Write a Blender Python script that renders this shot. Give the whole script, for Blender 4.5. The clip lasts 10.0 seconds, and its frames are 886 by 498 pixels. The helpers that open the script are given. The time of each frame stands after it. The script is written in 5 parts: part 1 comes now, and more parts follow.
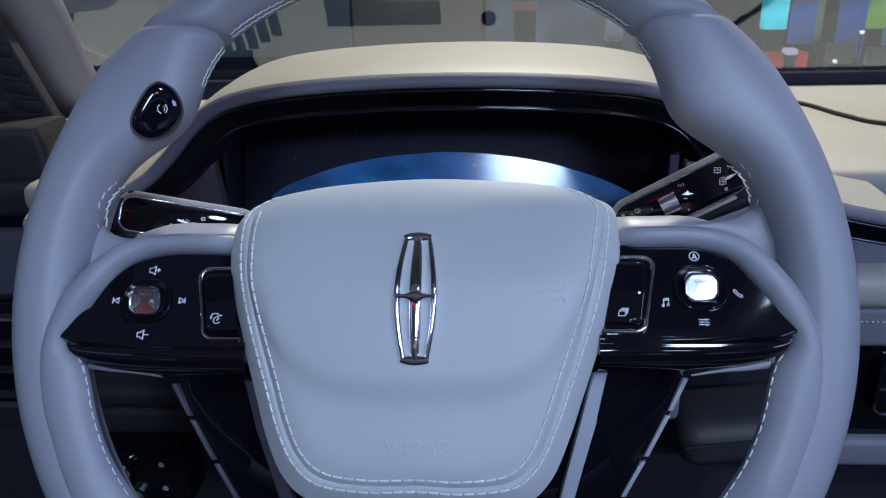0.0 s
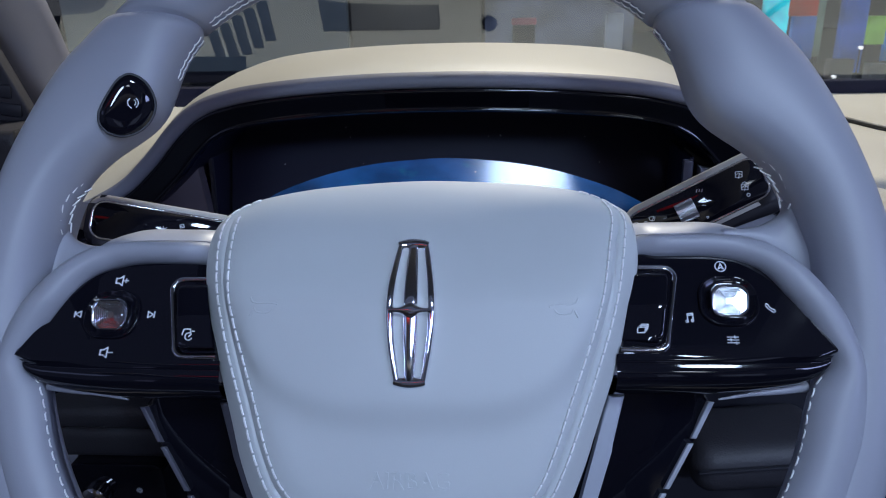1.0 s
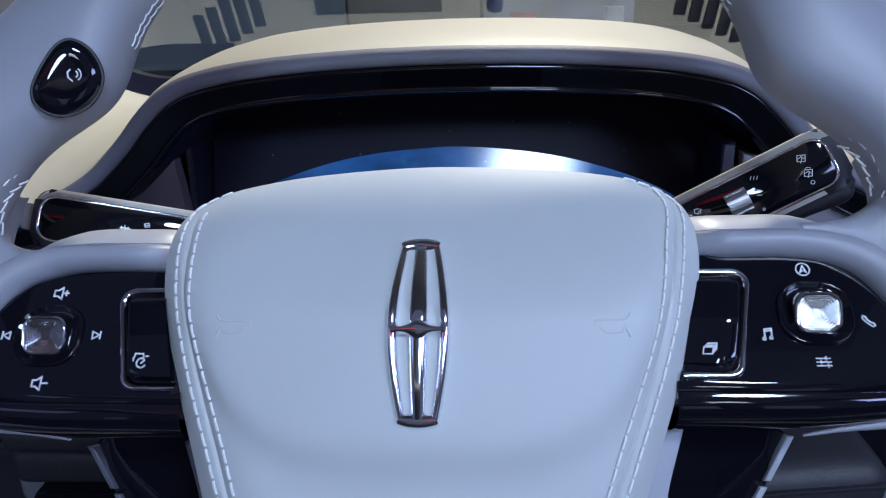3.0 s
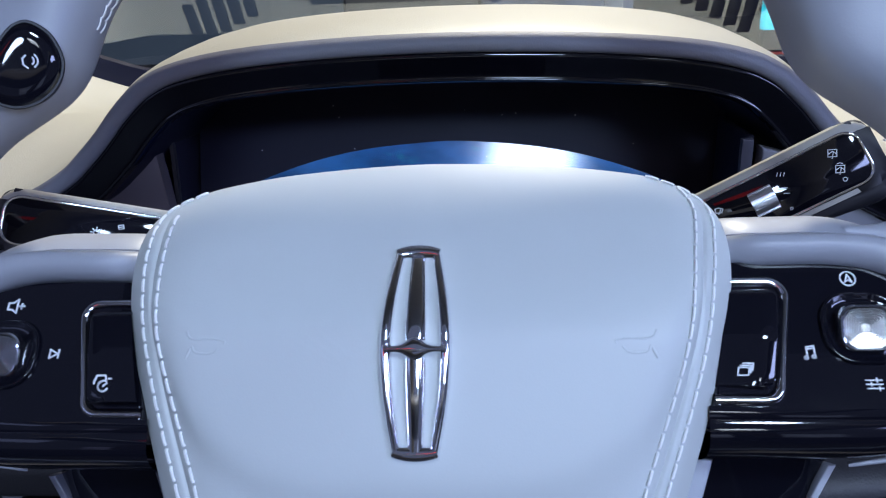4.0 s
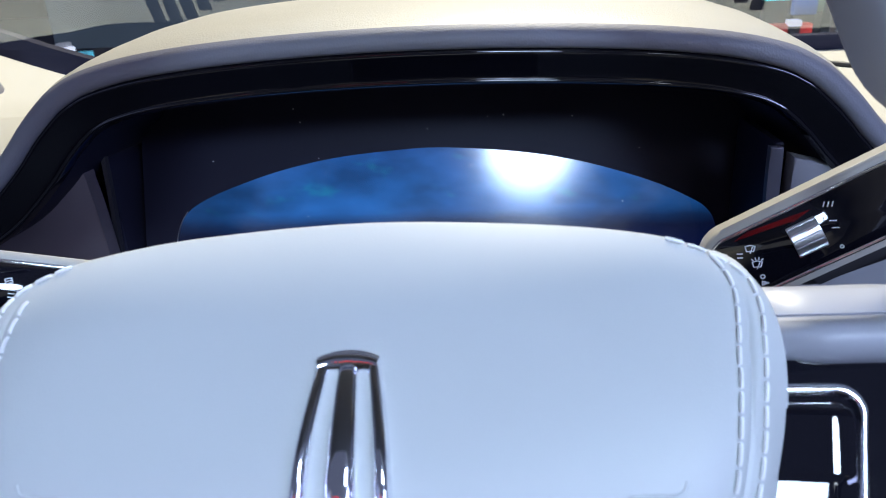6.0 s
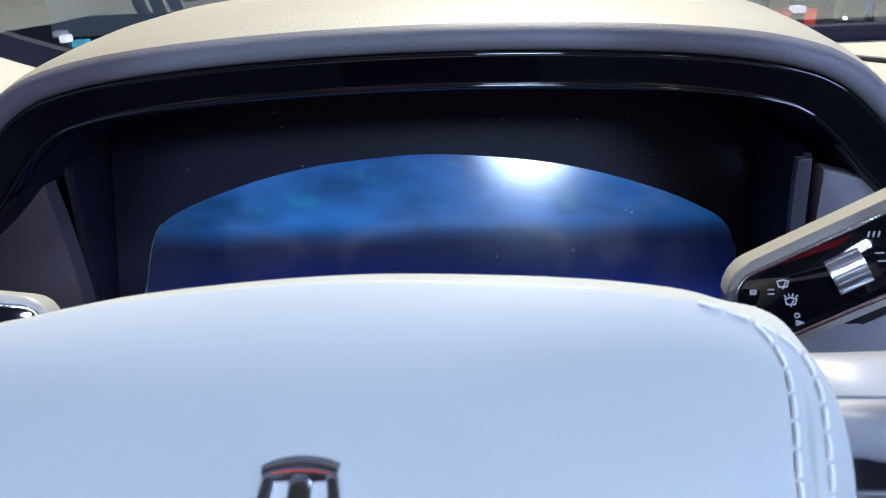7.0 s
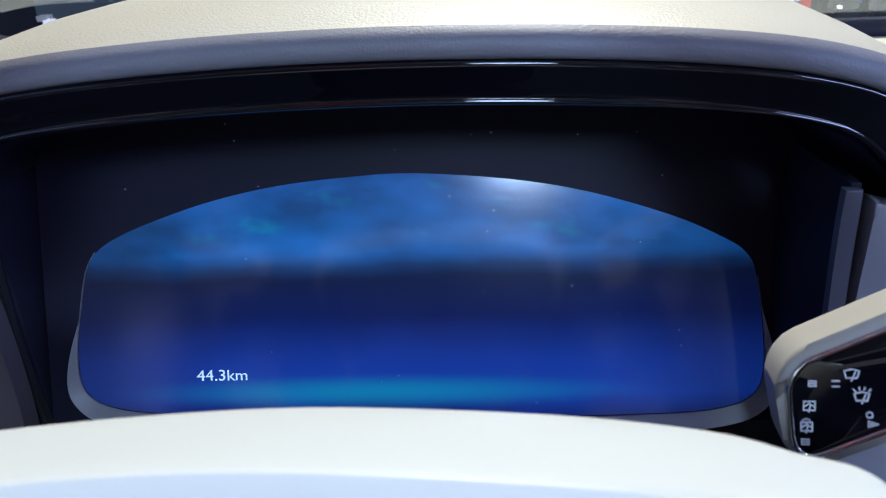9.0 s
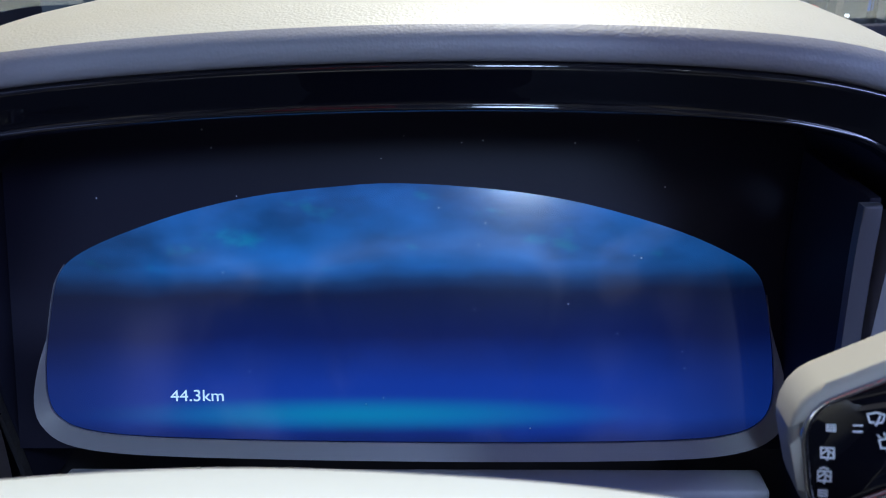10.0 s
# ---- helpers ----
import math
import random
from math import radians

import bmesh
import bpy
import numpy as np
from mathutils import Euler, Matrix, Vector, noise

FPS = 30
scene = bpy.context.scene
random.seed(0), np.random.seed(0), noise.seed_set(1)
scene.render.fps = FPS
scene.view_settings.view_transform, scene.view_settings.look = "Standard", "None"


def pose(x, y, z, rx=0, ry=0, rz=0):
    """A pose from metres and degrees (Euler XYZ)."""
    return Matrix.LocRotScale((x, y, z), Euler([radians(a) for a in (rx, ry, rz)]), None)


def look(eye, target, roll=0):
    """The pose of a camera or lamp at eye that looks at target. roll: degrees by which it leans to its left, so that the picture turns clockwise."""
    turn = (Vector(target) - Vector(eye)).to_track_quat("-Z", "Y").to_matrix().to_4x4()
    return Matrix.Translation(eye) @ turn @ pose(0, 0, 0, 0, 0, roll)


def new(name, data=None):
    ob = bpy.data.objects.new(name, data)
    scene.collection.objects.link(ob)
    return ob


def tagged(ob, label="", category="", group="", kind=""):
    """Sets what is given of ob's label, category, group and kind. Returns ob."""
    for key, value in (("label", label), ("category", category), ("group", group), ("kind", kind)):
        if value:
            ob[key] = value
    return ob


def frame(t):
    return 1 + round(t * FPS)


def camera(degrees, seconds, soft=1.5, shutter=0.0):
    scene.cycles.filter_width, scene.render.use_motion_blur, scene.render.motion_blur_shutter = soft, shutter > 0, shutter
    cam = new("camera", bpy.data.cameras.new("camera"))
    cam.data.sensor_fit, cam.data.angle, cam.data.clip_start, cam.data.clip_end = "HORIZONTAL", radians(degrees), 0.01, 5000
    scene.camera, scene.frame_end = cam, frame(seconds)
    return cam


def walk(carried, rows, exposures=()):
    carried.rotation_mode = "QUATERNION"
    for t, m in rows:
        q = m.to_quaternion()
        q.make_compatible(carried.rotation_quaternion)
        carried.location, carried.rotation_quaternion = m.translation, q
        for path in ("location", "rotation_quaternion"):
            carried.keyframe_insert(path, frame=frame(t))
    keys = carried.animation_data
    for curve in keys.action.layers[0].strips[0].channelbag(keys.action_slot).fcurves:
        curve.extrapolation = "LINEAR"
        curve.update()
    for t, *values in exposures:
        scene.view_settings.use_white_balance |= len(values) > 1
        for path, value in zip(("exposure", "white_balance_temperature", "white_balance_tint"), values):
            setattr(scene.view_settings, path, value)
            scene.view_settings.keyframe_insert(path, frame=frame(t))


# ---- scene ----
cam = camera(62.0, 10.0, soft=1.0)
cam.data.dof.use_dof = True
cam.data.dof.focus_distance, cam.data.dof.aperture_fstop = 0.33, 34.0
PATH = [
    (0, (0.03, 0.051, 1.207), (-0.095, 1.906, 0.47), -1.5),
    (0.5, (0.027, 0.065, 1.199), (-0.093, 1.924, 0.472), -1.3),
    (1, (0.028, 0.08, 1.193), (-0.093, 1.949, 0.493), -1.3),
    (1.5, (0.026, 0.093, 1.185), (-0.095, 1.962, 0.485), -1.4),
    (2, (0.022, 0.107, 1.182), (-0.098, 1.981, 0.495), -1.7),
    (2.5, (0.021, 0.121, 1.179), (-0.1, 1.992, 0.482), -1.8),
    (4, (0.018, 0.159, 1.169), (-0.099, 2.02, 0.446), -1.9),
    (4.5, (0.02, 0.175, 1.171), (-0.092, 2.032, 0.437), -1.9),
    (5, (0.022, 0.191, 1.17), (-0.087, 2.039, 0.414), -2),
    (5.5, (0.025, 0.207, 1.17), (-0.088, 2.051, 0.404), -2.6),
    (7, (0.029, 0.258, 1.171), (-0.095, 2.082, 0.361), -3),
    (7.5, (0.03, 0.273, 1.17), (-0.088, 2.094, 0.352), -2.8),
    (8, (0.0299, 0.2881, 1.172), (-0.0892, 2.1038, 0.3409), -3.1),
    (8.5, (0.03, 0.3007, 1.1712), (-0.0834, 2.1147, 0.3324), -3.08),
    (9, (0.0319, 0.3137, 1.1686), (-0.0699, 2.1266, 0.3249), -2.59),
    (9.5, (0.033, 0.3246, 1.1655), (-0.0625, 2.1393, 0.3243), -2.24),
    (10, (0.0377, 0.3323, 1.1637), (-0.0771, 2.1537, 0.335), -2.34),
]
walk(cam, [(t, look(eye, target, roll)) for t, eye, target, roll in PATH], [(0, -0.26, 6500, 10), (4.5, 0.38, 6550, 9), (5.5, 0.50, 6700, 8), (7, 0.57, 6650, 8), (8, 0.52, 6450, 8), (10, 0.48, 6150, 8)])

# ---- world, lamps, exposure ----
world = bpy.data.worlds.new("world")
scene.world = world
world.use_nodes = True
world.node_tree.nodes["Background"].inputs[0].default_value = (0.42, 0.50, 0.85, 1)
world.node_tree.nodes["Background"].inputs[1].default_value = 0.155


def lamp(name, eye, target, size, power, colour, shape="RECTANGLE", size_y=None):
    data = bpy.data.lights.new(name, "AREA")
    data.shape, data.size, data.energy, data.color = shape, size, power, colour
    if size_y:
        data.size_y = size_y
    ob = new(name, data)
    ob.matrix_world = look(eye, target)
    return ob


lamp("hall_lamp", (0.32, 2.60, 3.70), (0.05, 0.5, 1.1), 0.12, 160, (1.0, 0.93, 0.80))
lamp("roof_hall_lamp", (0.170, -1.250, 1.930), (0.02, 0.45, 1.08), 0.28, 8.0, (0.57, 0.77, 1.12), "DISK")
# Unseen high fill, added to even out the light on the pad's upper part.
lamp("high_fill_lamp", (0.75, -0.90, 2.60), (0.02, 0.45, 1.05), 0.30, 17.0, (0.60, 0.79, 1.10), "DISK")
# Unseen side fills, added to balance the wheel's brightness left and right.
lamp("side_fill_lamp_left", (-1.5, -0.9, 1.9), (0, 0.4, 1.08), 0.9, 0.7, (0.42, 0.52, 1.0))
lamp("side_fill_lamp_right", (1.5, -0.9, 1.9), (0, 0.4, 1.08), 0.9, 12, (0.42, 0.52, 1.0))

# ---- materials ----


def material(name, colour, rough=0.5, metal=0.0, **extra):
    m = bpy.data.materials.new(name)
    m.use_nodes = True
    b = m.node_tree.nodes["Principled BSDF"]
    b.inputs["Base Color"].default_value = (*colour, 1)
    b.inputs["Roughness"].default_value = rough
    b.inputs["Metallic"].default_value = metal
    for key, value in extra.items():
        b.inputs[key.replace("_", " ")].default_value = value
    return m


def link(m, a, b):
    m.node_tree.links.new(a, b)


def node(m, kind, **inputs):
    n = m.node_tree.nodes.new(kind)
    for key, value in inputs.items():
        n.inputs[key.replace("_", " ")].default_value = value
    return n


def leather(name, colour, rough, scale, depth):
    """Grained hide: fine pebbles over a slow unevenness, with a little change of tone and gloss."""
    m = material(name, colour, rough)
    b = m.node_tree.nodes["Principled BSDF"]
    co = node(m, "ShaderNodeTexCoord")
    pebble = node(m, "ShaderNodeTexVoronoi", Scale=scale, Randomness=0.9)
    pebble.feature = "SMOOTH_F1"
    pebble.inputs["Smoothness"].default_value = 0.35
    wrinkle = node(m, "ShaderNodeTexNoise", Scale=scale * 0.45, Detail=4.0, Roughness=0.6, Distortion=0.6)
    slow = node(m, "ShaderNodeTexNoise", Scale=14.0, Detail=3.0)
    for n in (pebble, wrinkle, slow):
        link(m, co.outputs["Object"], n.inputs["Vector"])
    add = node(m, "ShaderNodeMath")
    link(m, pebble.outputs["Distance"], add.inputs[0])
    link(m, wrinkle.outputs["Fac"], add.inputs[1])
    bump = node(m, "ShaderNodeBump", Strength=depth, Distance=0.0006)
    link(m, add.outputs[0], bump.inputs["Height"])
    link(m, bump.outputs["Normal"], b.inputs["Normal"])
    tone = node(m, "ShaderNodeMix")
    tone.data_type = "RGBA"
    tone.inputs[6].default_value = (*[c * 0.92 for c in colour], 1)
    tone.inputs[7].default_value = (*[min(1, c * 1.06) for c in colour], 1)
    link(m, slow.outputs["Fac"], tone.inputs[0])
    link(m, tone.outputs[2], b.inputs["Base Color"])
    gloss = node(m, "ShaderNodeMapRange")
    gloss.inputs["To Min"].default_value, gloss.inputs["To Max"].default_value = rough - 0.05, rough + 0.08
    link(m, wrinkle.outputs["Fac"], gloss.inputs["Value"])
    link(m, gloss.outputs["Result"], b.inputs["Roughness"])
    return m


def dusty(name, colour, rough, dust=0.35):
    """Gloss plastic with fine dust and smears in its sheen."""
    m = material(name, colour, rough)
    b = m.node_tree.nodes["Principled BSDF"]
    co = node(m, "ShaderNodeTexCoord")
    smear = node(m, "ShaderNodeTexNoise", Scale=25.0, Detail=6.0, Roughness=0.7)
    link(m, co.outputs["Object"], smear.inputs["Vector"])
    r = node(m, "ShaderNodeMapRange")
    r.inputs["From Min"].default_value, r.inputs["From Max"].default_value = 0.45, 0.75
    r.inputs["To Min"].default_value, r.inputs["To Max"].default_value = rough, rough + 0.06
    link(m, smear.outputs["Fac"], r.inputs["Value"])
    link(m, r.outputs["Result"], b.inputs["Roughness"])
    return m


LEATHER = leather("wheel_leather", (0.35, 0.358, 0.406), 0.40, 1500.0, 0.03)
PADSKIN = leather("pad_skin", (0.572, 0.595, 0.598), 0.45, 1800.0, 0.03)
PADSKIN.node_tree.nodes["Principled BSDF"].inputs["Specular IOR Level"].default_value = 0.6
CREAM = leather("dash_hide", (0.55, 0.525, 0.455), 0.48, 950.0, 0.24)
CREAM.node_tree.nodes["Principled BSDF"].inputs["Specular IOR Level"].default_value = 0.7
GREYHIDE = leather("grey_hide", (0.235, 0.235, 0.28), 0.50, 1000.0, 0.16)
BLACK = dusty("piano_black", (0.005, 0.005, 0.009), 0.03)
MATTE = material("matte_black", (0.020, 0.020, 0.038), 0.5, 0.0, Specular_IOR_Level=0.15)
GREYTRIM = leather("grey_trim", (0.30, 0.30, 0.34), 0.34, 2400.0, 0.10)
SHADETRIM = leather("shaded_trim", (0.135, 0.112, 0.125), 0.40, 2400.0, 0.10)
DARK = material("dark_plastic", (0.026, 0.026, 0.034), 0.5)
CHROME = material("chrome", (0.86, 0.87, 0.90), 0.07, 1.0)
SATIN = material("satin_silver", (0.62, 0.63, 0.68), 0.32, 1.0)
THREAD = material("thread", (0.93, 0.93, 0.92), 0.6)
STRIP = leather("pale_trim", (0.32, 0.32, 0.36), 0.36, 2400.0, 0.08)
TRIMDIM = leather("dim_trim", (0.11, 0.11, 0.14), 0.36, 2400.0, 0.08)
TRIMLIT = leather("lit_edge_trim", (0.50, 0.52, 0.58), 0.34, 2400.0, 0.05)
PRINT = material("white_print", (0.80, 0.82, 0.86), 0.5)
CLOTH = leather("roof_cloth", (0.30, 0.30, 0.32), 0.9, 900.0, 0.3)
HALLDARK = material("hall_dark", (0.035, 0.037, 0.045), 0.6)
# Near-black hide; on the knee trim it stands in for shade under the dash.
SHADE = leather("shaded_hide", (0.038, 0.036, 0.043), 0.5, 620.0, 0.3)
LEVER = leather("lever_plastic", (0.45, 0.43, 0.395), 0.42, 2600.0, 0.05)
CABLE = material("cable_rubber", (0.03, 0.03, 0.035), 0.5)

# ---- mesh helpers ----


def mesh_from(name, bm, mat, smooth=35):
    bmesh.ops.recalc_face_normals(bm, faces=bm.faces)
    me = bpy.data.meshes.new(name)
    bm.to_mesh(me)
    bm.free()
    me.materials.append(mat)
    if smooth:
        me.polygons.foreach_set("use_smooth", [True] * len(me.polygons))
        for p in me.polygons:
            if len(p.vertices) > 4:
                p.use_smooth = False
        me.set_sharp_from_angle(angle=radians(smooth))
    return me


def part(name, bm, mat, parent=None, label="", smooth=35):
    ob = new(name, mesh_from(name, bm, mat, smooth))
    if parent:
        ob.parent = parent
    return tagged(ob, label)


def thing(name, label, category, m=None, group="", kind=""):
    ob = new(name)
    ob.empty_display_size = 0.02
    if m:
        ob.matrix_world = m
    return tagged(ob, label, category, group, kind)


def moved(bm, m):
    bmesh.ops.transform(bm, matrix=m, verts=bm.verts)
    return bm


def joined(*bms):
    out = bmesh.new()
    for b in bms:
        me = bpy.data.meshes.new("tmp")
        b.to_mesh(me)
        out.from_mesh(me)
        bpy.data.meshes.remove(me)
        b.free()
    return out


def box(x, y, z, bevel=0.002, centre=(0, 0, 0), seg=2):
    bm = bmesh.new()
    bmesh.ops.create_cube(bm, size=1, matrix=Matrix.Translation(centre) @ Matrix.Diagonal((x, y, z, 1)))
    if bevel:
        bmesh.ops.bevel(bm, geom=bm.edges[:], offset=bevel, segments=seg, profile=0.5, affect="EDGES")
    return bm


def slab(poly, w0, w1, bevel=0.0, seg=3, tilt=0.0, square_below=None, slope=0.0):
    """A plate with the outline poly (u, v), from depth w0 to its face w1 with a rounded edge; tilt: the face's rise per metre downwards."""
    bm = bmesh.new()
    low = [bm.verts.new((u, v, w0)) for u, v in poly]
    top = [bm.verts.new((u, v, w1)) for u, v in poly]
    n = len(poly)
    bm.faces.new(low[::-1])
    face = bm.faces.new(top)
    for i in range(n):
        bm.faces.new((low[i], low[(i + 1) % n], top[(i + 1) % n], top[i]))
    if bevel:
        bmesh.ops.bevel(bm, geom=[e for e in face.edges if square_below is None or max(v.co.y for v in e.verts) > square_below], offset=bevel, segments=seg, profile=0.5, affect="EDGES", clamp_overlap=True)
    if tilt or slope:
        for v in bm.verts:
            if v.co.z > (w0 + w1) / 2:
                v.co.z += slope * v.co.x - tilt * v.co.y
    return bm


def spline(points, per=6, closed=True):
    """Catmull-Rom through the points."""
    out, n = [], len(points)
    rng = range(n) if closed else range(n - 1)
    pick = (lambda i: Vector(points[i % n])) if closed else (lambda i: Vector(points[max(0, min(n - 1, i))]))
    for i in rng:
        a, b, c, d = pick(i - 1), pick(i), pick(i + 1), pick(i + 2)
        for k in range(per):
            t = k / per
            out.append(0.5 * (2 * b + (c - a) * t + (2 * a - 5 * b + 4 * c - d) * t * t + (3 * b - a - 3 * c + d) * t ** 3))
    if not closed:
        out.append(Vector(points[-1]))
    return out


def rounded(w, h, r, seg=5, cx=0.0, cy=0.0):
    out = []
    for sx, sy, a0 in ((1, 1, 0), (-1, 1, 90), (-1, -1, 180), (1, -1, 270)):
        for k in range(seg + 1):
            a = radians(a0 + 90 * k / seg)
            out.append((cx + sx * (w / 2 - r) + r * math.cos(a), cy + sy * (h / 2 - r) + r * math.sin(a)))
    return out


def tube(path, radius, sides=8, closed=False, flat=1.0):
    """A round bar along the path; radius may be a list."""
    path = [Vector(p) for p in path]
    bm, n, rings = bmesh.new(), len(path), []
    up = Vector((0, 0, 1))
    for i, p in enumerate(path):
        a = path[(i - 1) % n] if closed or i else p
        b = path[(i + 1) % n] if closed or i < n - 1 else p
        t = (b - a).normalized()
        side = t.cross(up)
        side = side.normalized() if side.length > 1e-4 else Vector((1, 0, 0))
        over = side.cross(t)
        r = radius[i] if isinstance(radius, (list, tuple)) else radius
        rings.append([bm.verts.new(p + side * r * math.cos(2 * math.pi * k / sides) + over * r * flat * math.sin(2 * math.pi * k / sides)) for k in range(sides)])
    for i in range(n if closed else n - 1):
        a, b = rings[i], rings[(i + 1) % n]
        for k in range(sides):
            bm.faces.new((a[k], a[(k + 1) % sides], b[(k + 1) % sides], b[k]))
    if not closed:
        bm.faces.new(rings[0][::-1])
        bm.faces.new(rings[-1])
    return bm


def strokes(lines, width, thick=0.0003):
    """Printed line work: flat ribbons along polylines (x, y)."""
    bm = bmesh.new()
    for line in lines:
        pts = [Vector((x, y, 0)) for x, y in line]
        for a, b in zip(pts, pts[1:]):
            d = (b - a).normalized()
            s = Vector((-d.y, d.x, 0)) * width / 2
            e = d * width * 0.4
            low = [bm.verts.new(p) for p in (a - e - s, b + e - s, b + e + s, a - e + s)]
            top = [bm.verts.new(p.co + Vector((0, 0, thick))) for p in low]
            bm.faces.new(top)
            for i in range(4):
                bm.faces.new((low[i], low[(i + 1) % 4], top[(i + 1) % 4], top[i]))
    return bm


def ring(r, n=18, cx=0.0, cy=0.0, a0=0, a1=360):
    return [(cx + r * math.cos(radians(a0 + (a1 - a0) * k / n)), cy + r * math.sin(radians(a0 + (a1 - a0) * k / n))) for k in range(n + 1)]


def text_mesh(body, size, thick=0.0002):
    cu = bpy.data.curves.new("text", "FONT")
    cu.body, cu.size, cu.extrude = body, size, thick
    cu.align_x, cu.align_y = "CENTER", "CENTER"
    ob = bpy.data.objects.new("text", cu)
    scene.collection.objects.link(ob)
    dg = bpy.context.evaluated_depsgraph_get()
    me = bpy.data.meshes.new_from_object(ob.evaluated_get(dg))
    bpy.data.objects.remove(ob)
    bm = bmesh.new()
    bm.from_mesh(me)
    bpy.data.meshes.remove(me)
    return bm


def loft(rows, closed=False):
    """A skin over rows of points."""
    bm = bmesh.new()
    vs = [[bm.verts.new(p) for p in row] for row in rows]
    for a, b in zip(vs, vs[1:]):
        n = len(a)
        for k in range(n if closed else n - 1):
            bm.faces.new((a[k], a[(k + 1) % n], b[(k + 1) % n], b[k]))
    return bm


# ---- steering wheel ----
WHEEL = Matrix.Translation((0, 0.335, 1.075)) @ Matrix(((1, 0, 0, 0), (0, 0.5, -0.8660254, 0), (0, 0.8660254, 0.5, 0), (0, 0, 0, 1)))
wheel = thing("steering_wheel", "light grey leather steering wheel with gloss black switch panels", "steering wheel", WHEEL)


def bulge(e):
    return 0.0155 * math.exp(-((e - 35.5) / (10.5 if e > 35.5 else 11.0)) ** 2)


def rim_section(a):
    """Inner and outer radius and half depth of the rim at the angle a, in degrees."""
    e = a % 360
    side = e if e <= 180 else 0
    lift = min(side, 180 - side) if 0 < e < 180 else -20
    inner, outer, deep = 0.158 - bulge(lift), 0.1895, 0.0165
    seam = 1.3 * math.exp(-((lift - 51.5) / 0.55) ** 2)
    if lift > 51.5:
        outer -= 0.0012
        inner += 0.001
        deep -= 0.0008
    return inner + 0.0022 * seam, outer - 0.0022 * seam, deep - 0.0022 * seam


def rim_mesh():
    bm, rows = bmesh.new(), []
    angles = [i * 1.5 for i in range(240)] + [51.5, 128.5, 51.0, 52.1, 127.9, 129.0, 50.6, 52.5, 127.5, 129.4]
    for a in sorted(set(angles)):
        r0, r1, d = rim_section(a)
        mid, half = (r0 + r1) / 2, (r1 - r0) / 2
        rest = min(a, 180 - a) if 0 < a < 180 else -20
        row = []
        for k in range(28):
            b = 2 * math.pi * k / 28
            c, s = math.cos(b), math.sin(b)
            r = mid + half * math.copysign(abs(c) ** 0.9, c)
            w = -0.021 + d * math.copysign(abs(s) ** (0.95 - 0.40 * bulge(rest) / 0.0155), s)
            turn = 9.5 * math.exp(-((rest - 51.5) / 12) ** 2) * (r - r0) / (r1 - r0) * (-1 if a < 90 else 1)
            row.append((r * math.cos(radians(a + turn)), r * math.sin(radians(a + turn)), w))
        rows.append(row)
    rows.append(rows[0])
    bm = loft(rows, closed=True)
    bmesh.ops.remove_doubles(bm, verts=bm.verts, dist=1e-6)
    return bm


part("rim", rim_mesh(), LEATHER, wheel, smooth=60)


def cross_stitch(points, normals, width, thread=0.00034):
    """Two facing rows of slanting raised threads along a path with its surface normals."""
    bms = []
    for i in range(len(points) - 1):
        p, q, n = Vector(points[i]), Vector(points[i + 1]), Vector(normals[i]).normalized()
        t = (q - p).normalized()
        s = n.cross(t) * width / 2
        lift = n * 0.0005
        for sgn in (-1, 1):
            a, b = p + s * sgn, q + s * sgn * 0.62
            bms.append(tube([a + lift * 0.3, (a * 2 + b) / 3 + lift, (a + b * 2) / 3 + lift, b + lift * 0.3], thread, 5))
    return joined(*bms)


def inner_stitch(a0, a1, step=1.40, back=0.15):
    pts, nrm = [], []
    n = int(abs(a1 - a0) / step)
    for i in range(n + 1):
        a = a0 + (a1 - a0) * i / n
        r0, r1, d = rim_section(a)
        b = math.pi - back
        mid, half = (r0 + r1) / 2, (r1 - r0) / 2
        r, w = mid + half * math.cos(b), -0.021 + d * math.sin(b)
        ra = radians(a)
        pts.append((r * math.cos(ra), r * math.sin(ra), w))
        nrm.append((math.cos(b) * math.cos(ra), math.cos(b) * math.sin(ra), math.sin(b)))
    return cross_stitch(pts, nrm, 0.0044, 0.00032)


for a0, a1, at in ((53, 127, 0.02), (46.3, 50.5, -0.06), (129.5, 137.0, -0.10)):
    part("stitching", inner_stitch(a0, a1, back=at), THREAD, wheel, "white cross stitching")


def running_stitch(points, length=0.0040, gap=0.0009, radius=0.0003, lift=(0, 0, 0.0003)):
    """Single raised threads along a path."""
    path, bms, k = [Vector(p) for p in points], [], 0.0
    dist = [0.0]
    for a, b in zip(path, path[1:]):
        dist.append(dist[-1] + (b - a).length)

    def at(d):
        for i in range(len(path) - 1):
            if dist[i + 1] >= d:
                return path[i].lerp(path[i + 1], (d - dist[i]) / max(1e-9, dist[i + 1] - dist[i]))
        return path[-1]
    while k + length < dist[-1]:
        a, m, b = at(k), at(k + length / 2), at(k + length)
        bms.append(tube([a, a.lerp(m, 0.4) + Vector(lift), m + Vector(lift), m.lerp(b, 0.6) + Vector(lift), b], radius, 5))
        k += length + gap
    return joined(*bms)


